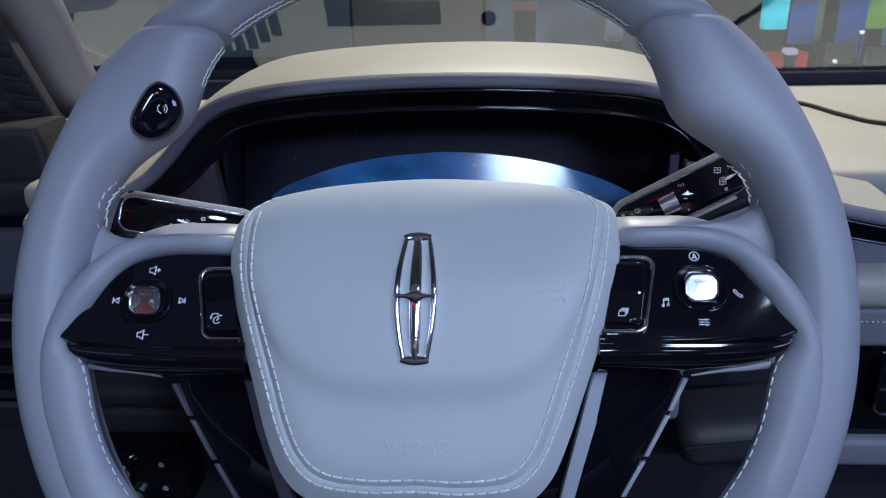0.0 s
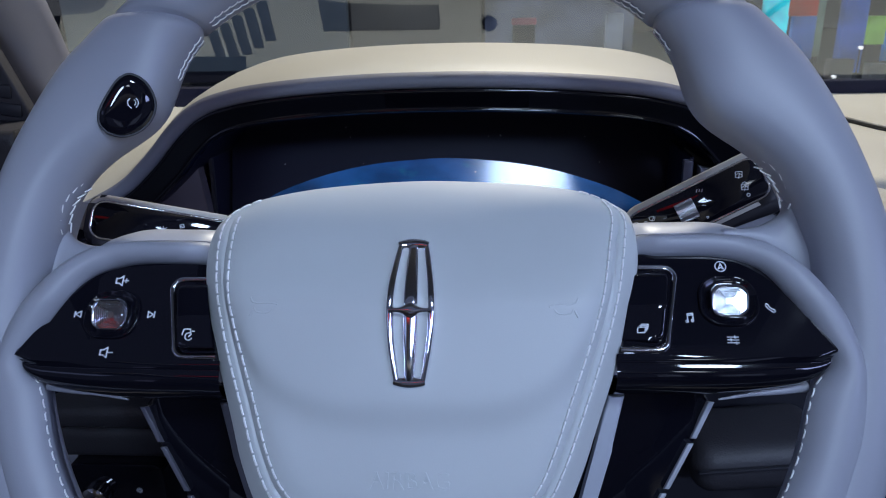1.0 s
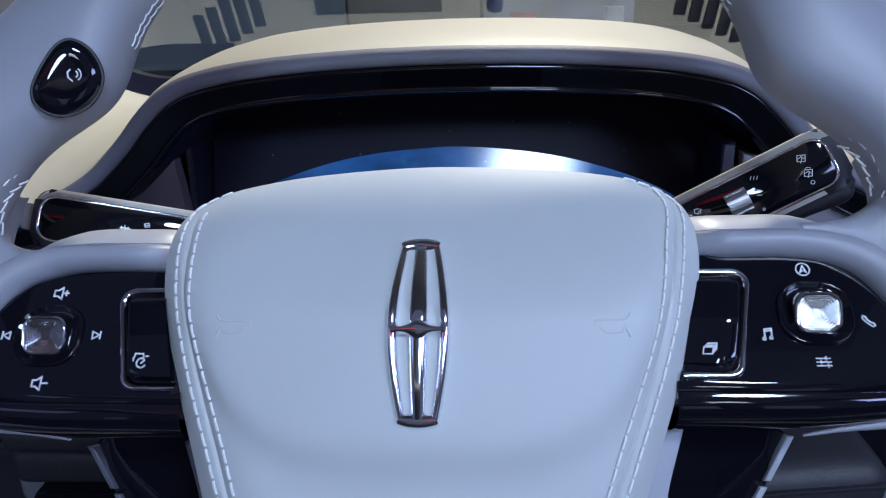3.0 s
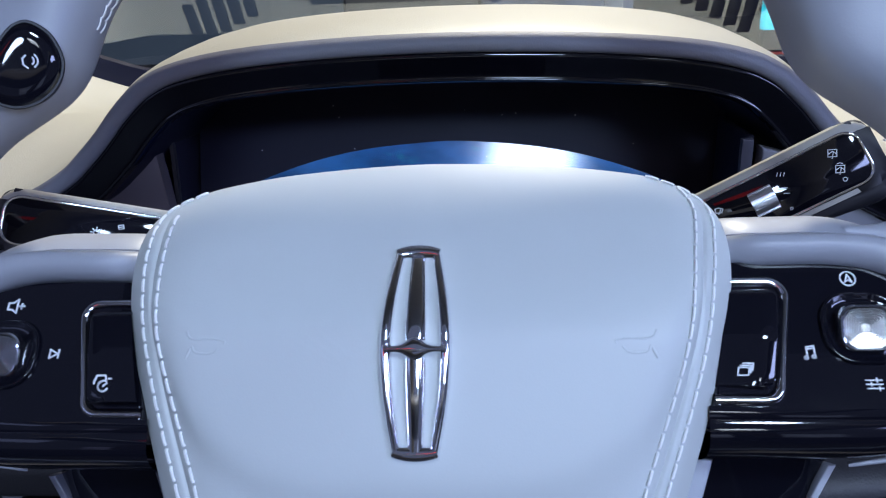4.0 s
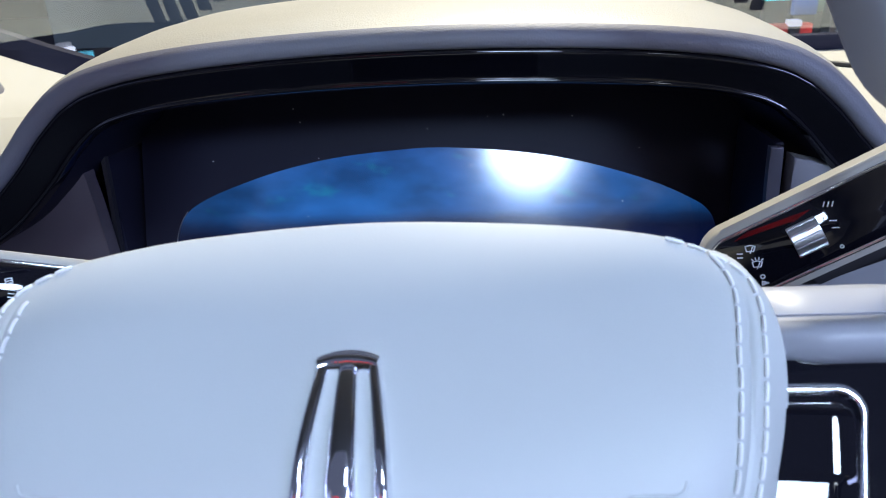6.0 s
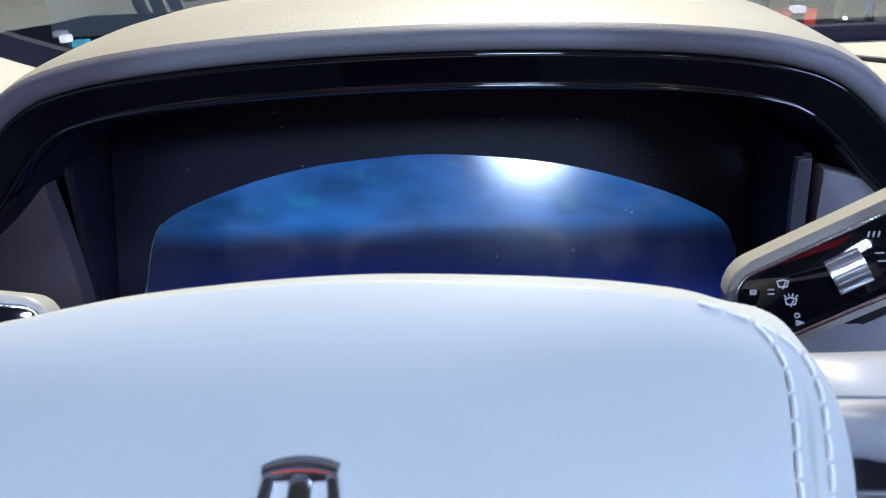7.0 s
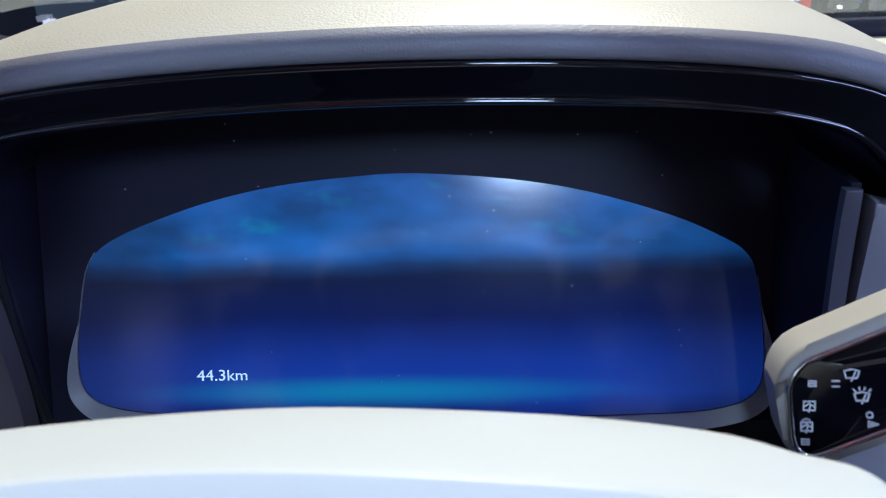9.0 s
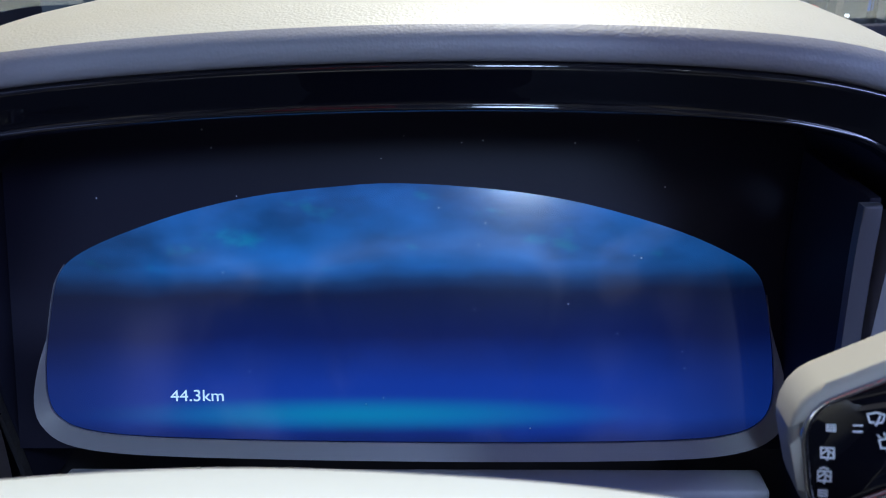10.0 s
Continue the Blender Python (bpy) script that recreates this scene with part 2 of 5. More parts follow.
# airbag pad: the crest where its face folds over into the flank, right half and left half
def table(x, pairs):
    """Value at x on a smooth curve through the given (x, value) pairs."""
    if x <= pairs[0][0]:
        return pairs[0][1]
    for i in range(len(pairs) - 1):
        (x0, y0), (x1, y1) = pairs[i], pairs[i + 1]
        if x <= x1:
            slope = (y1 - y0) / (x1 - x0)
            before = (y0 - pairs[i - 1][1]) / (x0 - pairs[i - 1][0]) if i else slope
            after = (pairs[i + 2][1] - y1) / (pairs[i + 2][0] - x1) if i + 2 < len(pairs) else slope
            m0 = 2 * slope * before / (slope + before) if slope * before > 0 else 0.0
            m1 = 2 * slope * after / (slope + after) if slope * after > 0 else 0.0
            t, h = (x - x0) / (x1 - x0), x1 - x0
            return (1 + 2 * t) * (1 - t) ** 2 * y0 + t * (1 - t) ** 2 * h * m0 + t * t * (3 - 2 * t) * y1 - t * t * (1 - t) * h * m1
    return pairs[-1][1]


CREST_R = [(0.0, 0.0530), (0.0366, 0.0517), (0.0590, 0.0492), (0.0700, 0.0463), (0.0788, 0.0415), (0.0842, 0.0345), (0.0862, 0.0255), (0.0854, 0.0130), (0.0818, -0.004), (0.0768, -0.021), (0.0694, -0.043), (0.0628, -0.062), (0.0552, -0.0780), (0.0440, -0.0875), (0.0220, -0.0905)]
CREST_L = [(0.0366, 0.0505), (0.0590, 0.0468), (0.0695, 0.0434), (0.0780, 0.0385), (0.0833, 0.0315), (0.0852, 0.0230), (0.0848, 0.0110), (0.0813, -0.006), (0.0770, -0.022), (0.0705, -0.043), (0.0647, -0.062), (0.0570, -0.0780), (0.0450, -0.0875), (0.0220, -0.0905)]
crest = spline([(u, v, 0) for u, v in CREST_R] + [(0, -0.0898, 0)] + [(-u, v, 0) for u, v in CREST_L[::-1]], 8)
PAD_MID = Vector((0, -0.018, 0))


def crest_depth(v):
    return table(v, ((-0.090, -0.0045), (-0.060, -0.0045), (-0.020, -0.0055), (0.005, -0.0075), (0.020, -0.0100), (0.033, -0.0135), (0.042, -0.0162), (0.053, -0.0180)))


def crown(v):
    """Height of the cushion's middle line: flat round the badge, falling away to the top edge."""
    return 0.0090 - 0.0270 * (max(0.0, v + 0.002) / 0.055) ** 1.42


def seam_in(p):
    return table(p.y, ((-0.085, 0.824), (-0.050, 0.825), (0.015, 0.842), (0.028, 0.865), (0.0345, 0.905), (0.040, 0.962), (0.0445, 1.0)))


def seam_out(p):
    return table(p.y, ((-0.085, 0.893), (-0.050, 0.904), (0.015, 0.921), (0.028, 0.945), (0.034, 0.978), (0.0385, 1.002)))


def pad_height(u, v, s, p):
    """Height of the cushion at the share s of the way from its middle to the crest point p: a raised shield round the badge, a slope
    down to the seam, and the groove between its two rows of stitches."""
    top = crown(v)
    side = max(0.0, min(1.0, (0.0400 - p.y) / 0.009))
    h = top - (crown(p.y) - crest_depth(p.y)) * max(0.0, (s - 0.70) / 0.30) ** 2.2
    shield = 1 / (1 + math.exp(-(v + 0.0425 - 0.012 * (u / 0.053) ** 4) / 0.0022))
    h -= 0.0030 * (1 - shield) * max(0.0, 1 - s ** 7)
    a, b = seam_in(p), seam_out(p)
    m, span = (a + b) / 2, max(0.02, b - a)
    h -= side * (0.0010 * math.exp(-((s - m) / (0.10 * span)) ** 2) + 0.0006 * math.exp(-((s - m) / (0.42 * span)) ** 2))
    h += side * 0.0004 * math.exp(-((s - b - 0.1 * span) / (0.55 * span)) ** 2)
    return h


def pad_point(i, s):
    p = crest[i % len(crest)]
    q = PAD_MID.lerp(p, s)
    return Vector((q.x, q.y, pad_height(q.x, q.y, s, p)))


def pad_level(i, k):
    """The share s for the ring k: 0 to 1 up to the inner seam, 1 to 2 between the seams, 2 to 3 out to the crest."""
    p = crest[i % len(crest)]
    a, b = min(0.985, seam_in(p)), min(0.992, seam_out(p))
    return a * k if k <= 1 else a + (b - a) * (k - 1) if k <= 2 else b + (1 - b) * (k - 2)


RINGS = [0.06 * k for k in range(1, 16)] + [0.93, 0.96, 0.985, 1.0, 1.1, 1.2, 1.3, 1.38, 1.44, 1.5, 1.56, 1.62, 1.7, 1.8, 1.9, 2.0, 2.2, 2.4, 2.6, 2.75, 2.88, 2.96, 3.0]
rows = [[pad_point(i, pad_level(i, k)) for i in range(len(crest))] for k in RINGS]


def flank(i, f, w, k):
    """The cushion's flank: it spreads and rises by the share f towards its rear edge, at the depth w behind the crest; k draws it in again behind."""
    p = crest[i % len(crest)]
    rise = table(p.y, ((-0.040, 0.0), (-0.010, 0.004), (0.013, 0.0092), (0.025, 0.0118), (0.0345, 0.0095), (0.0415, 0.0062), (0.0465, 0.0036), (0.0530, 0.0034)))
    wide = table(p.y, ((-0.060, 0.012), (-0.020, 0.070), (0.013, 0.088), (0.030, 0.065), (0.042, 0.075), (0.0535, 0.09)))
    d = crest_depth(p.y)
    return Vector((p.x * (1 + wide * f) * k, (p.y + rise * f) * (k if p.y < 0 else 1), d + (-0.0455 - d) * w))


for f, w, k in ((0.06, 0.02, 1.0), (0.14, 0.06, 1.0), (0.28, 0.18, 1.0), (0.50, 0.40, 1.0), (0.72, 0.62, 1.0), (0.92, 0.84, 1.0), (1.0, 1.0, 1.0), (0.97, 1.12, 0.995), (0.84, 1.28, 0.985), (0.58, 1.45, 0.97), (0.2, 1.58, 0.95)):
    rows.append([flank(i, f, w, k) for i in range(len(crest))])
pad_bm = loft(rows, closed=True)
cv = pad_bm.verts.new((0, -0.018, pad_height(0, -0.018, 0, crest[0])))
pad_bm.verts.ensure_lookup_table()
for i in range(len(crest)):
    pad_bm.faces.new((pad_bm.verts[i], pad_bm.verts[(i + 1) % len(crest)], cv))
pad = part("airbag_pad", pad_bm, PADSKIN, wheel, "soft grey airbag cover with double seams", smooth=40)


def pad_seam(level, top, inmost):
    """Running stitch round the flanks and foot of the pad; level: its share at a crest point; it ends at the height top, or at inmost from the middle line."""
    picked = [i for i, p in enumerate(crest) if p.y <= top and (p.y < 0.030 or abs(p.x) > inmost)]
    path = [pad_point(i, level(crest[i])) + Vector((0, 0, 0.0003)) for i in picked]
    far = max(range(len(path) - 1), key=lambda i: (path[i + 1] - path[i]).length)
    if (path[far + 1] - path[far]).length > 0.03:
        path = path[far + 1:] + path[:far + 1]
    return running_stitch(path, 0.0038, 0.0010, 0.00044, (0, 0, 0.0004))


part("seam_stitching", pad_seam(seam_in, 0.0445, 0.0740), THREAD, pad, "white running stitch")
part("seam_stitching", pad_seam(seam_out, 0.0495, 0.0645), THREAD, pad, "white running stitch")

# badge: a barrel-shaped chrome frame with a cross
badge = thing("badge", "", "")
badge.parent = wheel
badge.matrix_basis = Matrix.Translation((-0.0004, -0.0032, 0.0088))


def bar(path, half, height, round_off=2.8):
    """A chrome bar of rounded section along a path in the badge's plane."""
    rows, n = [], len(path)
    for i, p in enumerate(path):
        p = Vector((*p, 0))
        d = Vector((*path[min(n - 1, i + 1)], 0)) - Vector((*path[max(0, i - 1)], 0))
        s = Vector((-d.y, d.x, 0)).normalized()
        h = half[i] if isinstance(half, (list, tuple)) else half
        p.z = 0.0013 * (1 - (p.y / 0.0275) ** 2) + crown(p.y - 0.0032) - 0.0090
        row = [p - s * h - Vector((0, 0, 0.005))]
        row += [p + s * h * c + Vector((0, 0, height * (1 - abs(c) ** round_off))) for c in (-1, -0.95, -0.86, -0.72, -0.54, -0.28, 0, 0.28, 0.54, 0.72, 0.86, 0.95, 1)]
        rows.append(row + [p + s * h - Vector((0, 0, 0.005))])
    bm = loft(rows)
    bm.verts.ensure_lookup_table()
    bm.faces.new(bm.verts[:15])
    bm.faces.new(bm.verts[-15:])
    return bm


side = [(0.0047 + 0.0031 * math.sin(math.pi * k / 16), 0.0268 * (k / 8 - 1)) for k in range(17)]
thick = [0.0013 + 0.0003 * math.sin(math.pi * k / 16) for k in range(17)]
part("badge_frame", bar(side, thick, 0.0016), CHROME, badge, "chrome", smooth=60)
part("badge_frame", bar([(-u, v) for u, v in side], thick, 0.0016), CHROME, badge, "chrome", smooth=60)
for end in (1, -1):
    part("badge_cap", bar([(u, end * v) for u, v in ((-0.0056, 0.0256), (-0.0042, 0.0260), (-0.0024, 0.0262), (0, 0.0263), (0.0024, 0.0262), (0.0042, 0.0260), (0.0056, 0.0256))], [0.0019, 0.0021, 0.0023, 0.0024, 0.0023, 0.0021, 0.0019], 0.0017), CHROME, badge, smooth=60)
part("badge_spine", bar([(0, -0.0264 + 0.0528 * k / 24) for k in range(25)], [0.0019 + 0.0009 * math.sin(math.pi * k / 24) for k in range(25)], 0.0016, 4.5), CHROME, badge, smooth=70)
star = [k / 14 - 1 for k in range(29)]
part("badge_cross", bar([(0.0078 * k, 0) for k in star], [0.0013 + 0.0026 * math.exp(-(k / 0.34) ** 2) for k in star], 0.0027), CHROME, badge, smooth=70)

# embossed horn signs and airbag lettering
HORN = [[(0.0062, 0.0048), (0.0050, 0.0026), (0.0020, 0.0018), (-0.0020, 0.0020), (-0.0065, 0.0014), (-0.0066, 0.0002)], [(0.0062, -0.0046), (0.0052, -0.0026), (0.0046, -0.0012)], [(0.0040, -0.0004), (0.0030, -0.0024), (0.0000, -0.0030), (-0.0030, -0.0026), (-0.0048, -0.0006)]]


def on_pad(bm, cx, cy, lift=0.0004):
    for v in bm.verts:
        u, w = v.co.x + cx, v.co.y + cy
        d = Vector((u, w, 0)) - PAD_MID
        p = max((q for q in crest if d.length < 1e-6 or (q - PAD_MID).angle(d) < 0.06), key=lambda q: (q - PAD_MID).length)
        v.co = Vector((u, w, pad_height(u, w, d.length / (p - PAD_MID).length, p) + lift + v.co.z))
    return bm


for sx in (-1, 1):
    for line in HORN:
        path = spline([(sx * u * 0.8, v * 0.75, -0.00042) for u, v in line], 5, closed=False)
        part("horn_sign", on_pad(tube(path, 0.00042, 8, flat=0.7), sx * 0.0560, -0.0020, 0.00022), PADSKIN, pad, "embossed horn sign", smooth=60)
part("airbag_lettering", on_pad(text_mesh("AIRBAG", 0.0086, 0.0003), 0.0, -0.0645), PADSKIN, pad, "embossed lettering", smooth=0)

# switch panels on the spokes
CREASE = [(0.0825, 0.0306), (0.103, 0.0307), (0.120, 0.0306), (0.1375, 0.0275), (0.1515, 0.0170), (0.162, 0.003), (0.168, -0.010), (0.1705, -0.0240), (0.171, -0.038), (0.1687, -0.052), (0.1640, -0.064), (0.155, -0.085), (0.143, -0.105), (0.128, -0.122), (0.110, -0.139)]
INSET = [(0.0825, 0.0198), (0.103, 0.0200), (0.116, 0.0198), (0.127, 0.0178), (0.135, 0.0138), (0.142, 0.0050), (0.150, -0.008), (0.1560, -0.0205), (0.1502, -0.0290), (0.1468, -0.0380), (0.1440, -0.0490), (0.1400, -0.0600), (0.1325, -0.0745), (0.116, -0.096), (0.098, -0.113)]


def spoke_mesh(sign, dv):
    """Hide over a spoke: from the crease at the rim, over a rolled edge, down to the switch panel and along the rim's inner half."""
    outer, inner = spline([(u, v, 0) for u, v in CREASE], 6, closed=False), spline([(u, v, 0) for u, v in INSET], 6, closed=False)
    rows, n = [], len(outer)
    profile = ((0.0, -0.050, 0.0066), (0.0, -0.034, 0.0070), (0.0, -0.0295, 0.0066), (0.0, -0.0270, 0.0055), (0.0, -0.0238, 0.0030), (0.0, -0.0216, 0.0008), (0.0, -0.0212, 0.0002), (0.02, -0.0218, 0), (0.05, -0.0206, 0), (0.08, -0.0170, 0), (0.12, -0.0140, 0),
               (0.18, -0.0115, 0), (0.28, -0.0098, 0), (0.50, -0.0090, 0), (0.78, -0.0105, 0), (0.95, -0.0140, 0), (1.0, -0.0165, 0), (0.98, -0.0182, 0), (0.86, -0.0205, 0), (0.55, -0.0265, 0), (0.30, -0.036, 0))
    for f, w, ledge in profile:
        row = []
        for i in range(n):
            k = i / (n - 1)
            p = outer[i].lerp(inner[i], f)
            lift = 0.0062 * max(0.0, min(1.0, (k - 0.189) / 0.171)) if w > -0.0195 else 0
            if k > 0.82:
                lift *= max(0.0, (1.0 - k) / 0.18) * 0.9 + 0.1
            away = max(0.0, min(1.0, (0.343 - k) / 0.189))
            sink = 0.010 * max(0.0, min(1.0, (0.097 - p.x) / 0.0145)) ** 2 if w > -0.030 else 0
            row.append(Vector((sign * p.x, p.y + dv + ledge * away, w + lift - sink)))
        rows.append(row)
    return loft(rows)


PANEL_L = [(-0.0835, 0.0170), (-0.112, 0.0172), (-0.124, 0.0152), (-0.134, 0.0112), (-0.141, 0.004), (-0.1485, -0.010), (-0.1549, -0.0220), (-0.0763, -0.0220)]
PANEL_R = [(0.0838, 0.0215), (0.118, 0.0220), (0.128, 0.0210), (0.136, 0.0170), (0.1425, 0.008), (0.1495, -0.006), (0.1547, -0.0180), (0.0774, -0.0180)]
part("spoke", spoke_mesh(-1, -0.0024), LEATHER, wheel, smooth=70)
part("spoke", spoke_mesh(1, 0.0004), LEATHER, wheel, smooth=70)
for sign, dv in ((-1, -0.0024), (1, 0.0004)):
    hem = [p for p in spline([(u, v, 0) for u, v in INSET], 6, closed=False) if p.y < -0.026]
    part("stitching", running_stitch([(sign * (p.x + 0.0007), p.y + dv, -0.0091) for p in hem], 0.0034, 0.0018, 0.00036, (0, 0, 0.0005)), THREAD, wheel, "white running stitch")
    foot = spline([(sign * 0.1500, -0.0300 + dv, -0.0150), (sign * 0.1400, -0.0316 + dv, -0.0145), (sign * 0.1290, -0.0330 + dv, -0.0150), (sign * 0.1170, -0.0352 + dv, -0.0165)], 5, closed=False)
    part("spoke_foot", tube(foot, [0.0021 - 0.0017 * i / (len(foot) - 1) for i in range(len(foot))], 10), LEATHER, wheel, "thin tail of hide under the switch panel", smooth=60)


def web_mesh(sign, edge, dv):
    """Hide that fills the corner between the rim and a spoke; edge: its hollow free side."""
    far = [(0.1590, 0.0585, -0.0090), (0.1615, 0.0480, -0.0075), (0.1650, 0.0320, -0.0065), (0.1670, 0.0150, -0.0080), (0.1610, 0.0040, -0.0235), (0.1500, 0.0150, -0.0245), (0.1400, 0.0240, -0.0245), (0.1260, 0.0270, -0.0250)]
    near = spline([(u, v, 0) for u, v in edge], 6, closed=False)
    back = spline([(u, v + dv, w) for u, v, w in far], 6, closed=False)
    rows = []
    for f, w in ((0.45, -0.042), (0.14, -0.0355), (0.04, -0.0315), (0.0, -0.0285), (0.015, -0.0262), (0.05, -0.0243), (0.10, -0.0230), (0.18, -0.0222), (0.32, -0.0215), (0.5, None), (0.7, None), (0.85, None), (1.0, None)):
        row = []
        for p, q in zip(near, back):
            m = p.lerp(q, f)
            t = max(0.0, (f - 0.32) / 0.68)
            row.append(Vector((sign * m.x, m.y, w if w is not None else -0.0215 + (q.z + 0.0215) * t ** 1.2)))
        rows.append(row)
    return loft(rows)


WEB_R = [(0.1465, 0.0570), (0.1500, 0.0490), (0.1503, 0.0440), (0.1486, 0.0405), (0.1446, 0.0378), (0.1398, 0.0358), (0.1326, 0.0345), (0.1232, 0.0340)]
WEB_L = [(0.1530, 0.0480), (0.1552, 0.0430), (0.1560, 0.0370), (0.1540, 0.0325), (0.1500, 0.0292), (0.1433, 0.0275), (0.1329, 0.0275), (0.1232, 0.0280)]
HEM_R = [(0.1398, 0.0623, -0.0243), (0.1414, 0.0603, -0.0222), (0.1438, 0.0572, -0.0203), (0.1461, 0.0540, -0.0204), (0.1478, 0.0511, -0.0216), (0.1494, 0.0482, -0.0231), (0.1506, 0.0453, -0.0243), (0.1500, 0.0425, -0.0250)]
HEM_L = [(0.1463, 0.0540, -0.0240), (0.1474, 0.0519, -0.0224), (0.1488, 0.0491, -0.0205), (0.1504, 0.0459, -0.0192), (0.1517, 0.0425, -0.0192), (0.1528, 0.0389, -0.0201), (0.1538, 0.0355, -0.0219), (0.1540, 0.0323, -0.0240)]
for sign, web, dv, hem in ((1, WEB_R, 0.0, HEM_R), (-1, WEB_L, -0.0055, HEM_L)):
    part("spoke_web", web_mesh(sign, web, dv), LEATHER, wheel, smooth=70)
    hem = spline([(sign * (u - 0.0005), v - 0.0003, w + 0.0013) for u, v, w in hem], 6, closed=False)[::7]
    part("stitching", cross_stitch(hem, [(-sign * 0.62, -0.40, 0.68)] * len(hem), 0.0052, 0.00036), THREAD, wheel, "white cross stitching")
panels = []
for poly, foot in ((PANEL_L[::-1], -0.0220), (PANEL_R, -0.0180)):
    poly = [(p.x, p.y) for p in spline([(u, v, 0) for u, v in poly], 5, closed=False)]
    bm = slab(poly, -0.030, -0.0085, 0.0042, 6, tilt=0.28, square_below=foot + 0.0005)
    panels.append(part("switch_panel", bm, BLACK, wheel, "gloss black switch panel with white symbols", smooth=40))
PL, PR = panels
LIP = [(0.0, 0.0), (0.0010, 0.00024), (0.0016, 0.00032), (0.0022, 0.00034), (0.0028, 0.00030), (0.0033, 0.00018), (0.0036, 0.00004), (0.0038, 0.00004), (0.0044, 0.00020), (0.0052, 0.00034), (0.0062, 0.00042), (0.0072, 0.00040), (0.0082, 0.00026), (0.0094, -0.0001), (0.0108, -0.0009), (0.0122, -0.0023), (0.0136, -0.0045), (0.0148, -0.0080), (0.0154, -0.0120), (0.0155, -0.0190), (0.0152, -0.0260)]


def panel_lip(sgn, top, edge):
    """The rolled lower edge of a panel in two soft steps; edge: where the pad begins."""
    rows = []
    for u, size in ((edge, 1.0), (0.090, 0.98), (0.105, 0.98), (0.120, 0.96), (0.131, 0.90), (0.140, 0.83), (0.1475, 0.75), (0.1515, 0.64), (0.1540, 0.52), (0.1553, 0.41), (0.1557, 0.33)):
        rows.append([Vector((sgn * (u - 0.006 * (a / 0.0155) ** 3 * size * (u > edge)), top - a * size, -0.0085 - 0.28 * top + dw * size - 0.75 * (u - 0.099) ** 2 * min(1.0, a / 0.003))) for a, dw in LIP])
    rows.append([Vector((p.x + sgn * 0.0003, p.y, -0.026)) for p in rows[-1]])
    return loft(rows)


for sgn, own, top, edge in ((-1, PL, -0.0220, 0.0752), (1, PR, -0.0180, 0.0764)):
    part("panel_lip", panel_lip(sgn, top, edge), BLACK, own, "rolled lower lip", smooth=28)


def on_panel(u, v, lift=0.0):
    """Pose on the face of a switch panel."""
    return Matrix.Translation((u, v, -0.0085 - 0.28 * v + lift)) @ Matrix.Rotation(-math.atan(0.28), 4, "X")


def symbol(lines, u, v, parent, width=0.0007, turn=0):
    lines = [[(0.80 * x, 0.80 * y) for x, y in l] for l in lines]
    part("symbol", moved(strokes(lines, width * 0.72), on_panel(u, v, 0.00005) @ Matrix.Rotation(radians(turn), 4, "Z")), PRINT, parent, smooth=0)


S = 0.001
SPEAKER = [[(-2.4 * S, -1.3 * S), (-2.4 * S, 1.3 * S), (-0.8 * S, 1.3 * S), (1.0 * S, 2.6 * S), (1.0 * S, -2.6 * S), (-0.8 * S, -1.3 * S), (-2.4 * S, -1.3 * S)]]
symbol(SPEAKER + [[(1.7 * S, 0), (3.7 * S, 0)], [(2.7 * S, 1.0 * S), (2.7 * S, -1.0 * S)]], -0.1215, 0.0100, PL)
symbol(SPEAKER + [[(1.7 * S, 0), (3.7 * S, 0)]], -0.1215, -0.0192, PL)
PREV = [[(-1.6 * S, -1.5 * S), (-1.6 * S, 1.5 * S)], [(-1.2 * S, 0), (1.6 * S, 1.6 * S), (1.6 * S, -1.6 * S), (-1.2 * S, 0)]]
symbol(PREV, -0.1362, -0.0040, PL, 0.0006)
symbol([[(-x, y) for x, y in l] for l in PREV], -0.1060, -0.0040, PL, 0.0006)
symbol([ring(2.6 * S), [(-1.2 * S, -1.3 * S), (0, 1.5 * S), (1.2 * S, -1.3 * S), (0, -0.5 * S), (-1.2 * S, -1.3 * S)]], 0.1192, 0.0165, PR, 0.0006)
symbol([[(-1.1 * S, -1.8 * S), (-1.1 * S, 1.8 * S), (1.5 * S, 2.2 * S), (1.5 * S, -1.3 * S)], [(-1.1 * S, 1.0 * S), (1.5 * S, 1.4 * S)], ring(0.55 * S, 8, -1.5 * S, -1.9 * S), ring(0.55 * S, 8, 1.1 * S, -1.5 * S)], 0.1050, -0.0040, PR, 0.0006)
symbol([[(-2.0 * S, 1.9 * S), (-0.9 * S, 1.5 * S), (-0.8 * S, 0.6 * S), (0.6 * S, -0.8 * S), (1.5 * S, -0.9 * S), (1.9 * S, -2.0 * S), (0.9 * S, -2.4 * S), (-1.4 * S, -0.4 * S), (-2.3 * S, 0.9 * S), (-2.0 * S, 1.9 * S)]], 0.1358, 0.0000, PR, 0.0006)
symbol([[(-2.6 * S, 1.4 * S), (2.6 * S, 1.4 * S)], [(-2.6 * S, 0), (2.6 * S, 0)], [(-2.6 * S, -1.4 * S), (2.6 * S, -1.4 * S)], [(1.0 * S, 2.1 * S), (1.0 * S, 0.7 * S)], [(-1.0 * S, 0.7 * S), (-1.0 * S, -0.7 * S)], [(1.4 * S, -0.7 * S), (1.4 * S, -2.1 * S)]], 0.1200, -0.0125, PR, 0.00045)


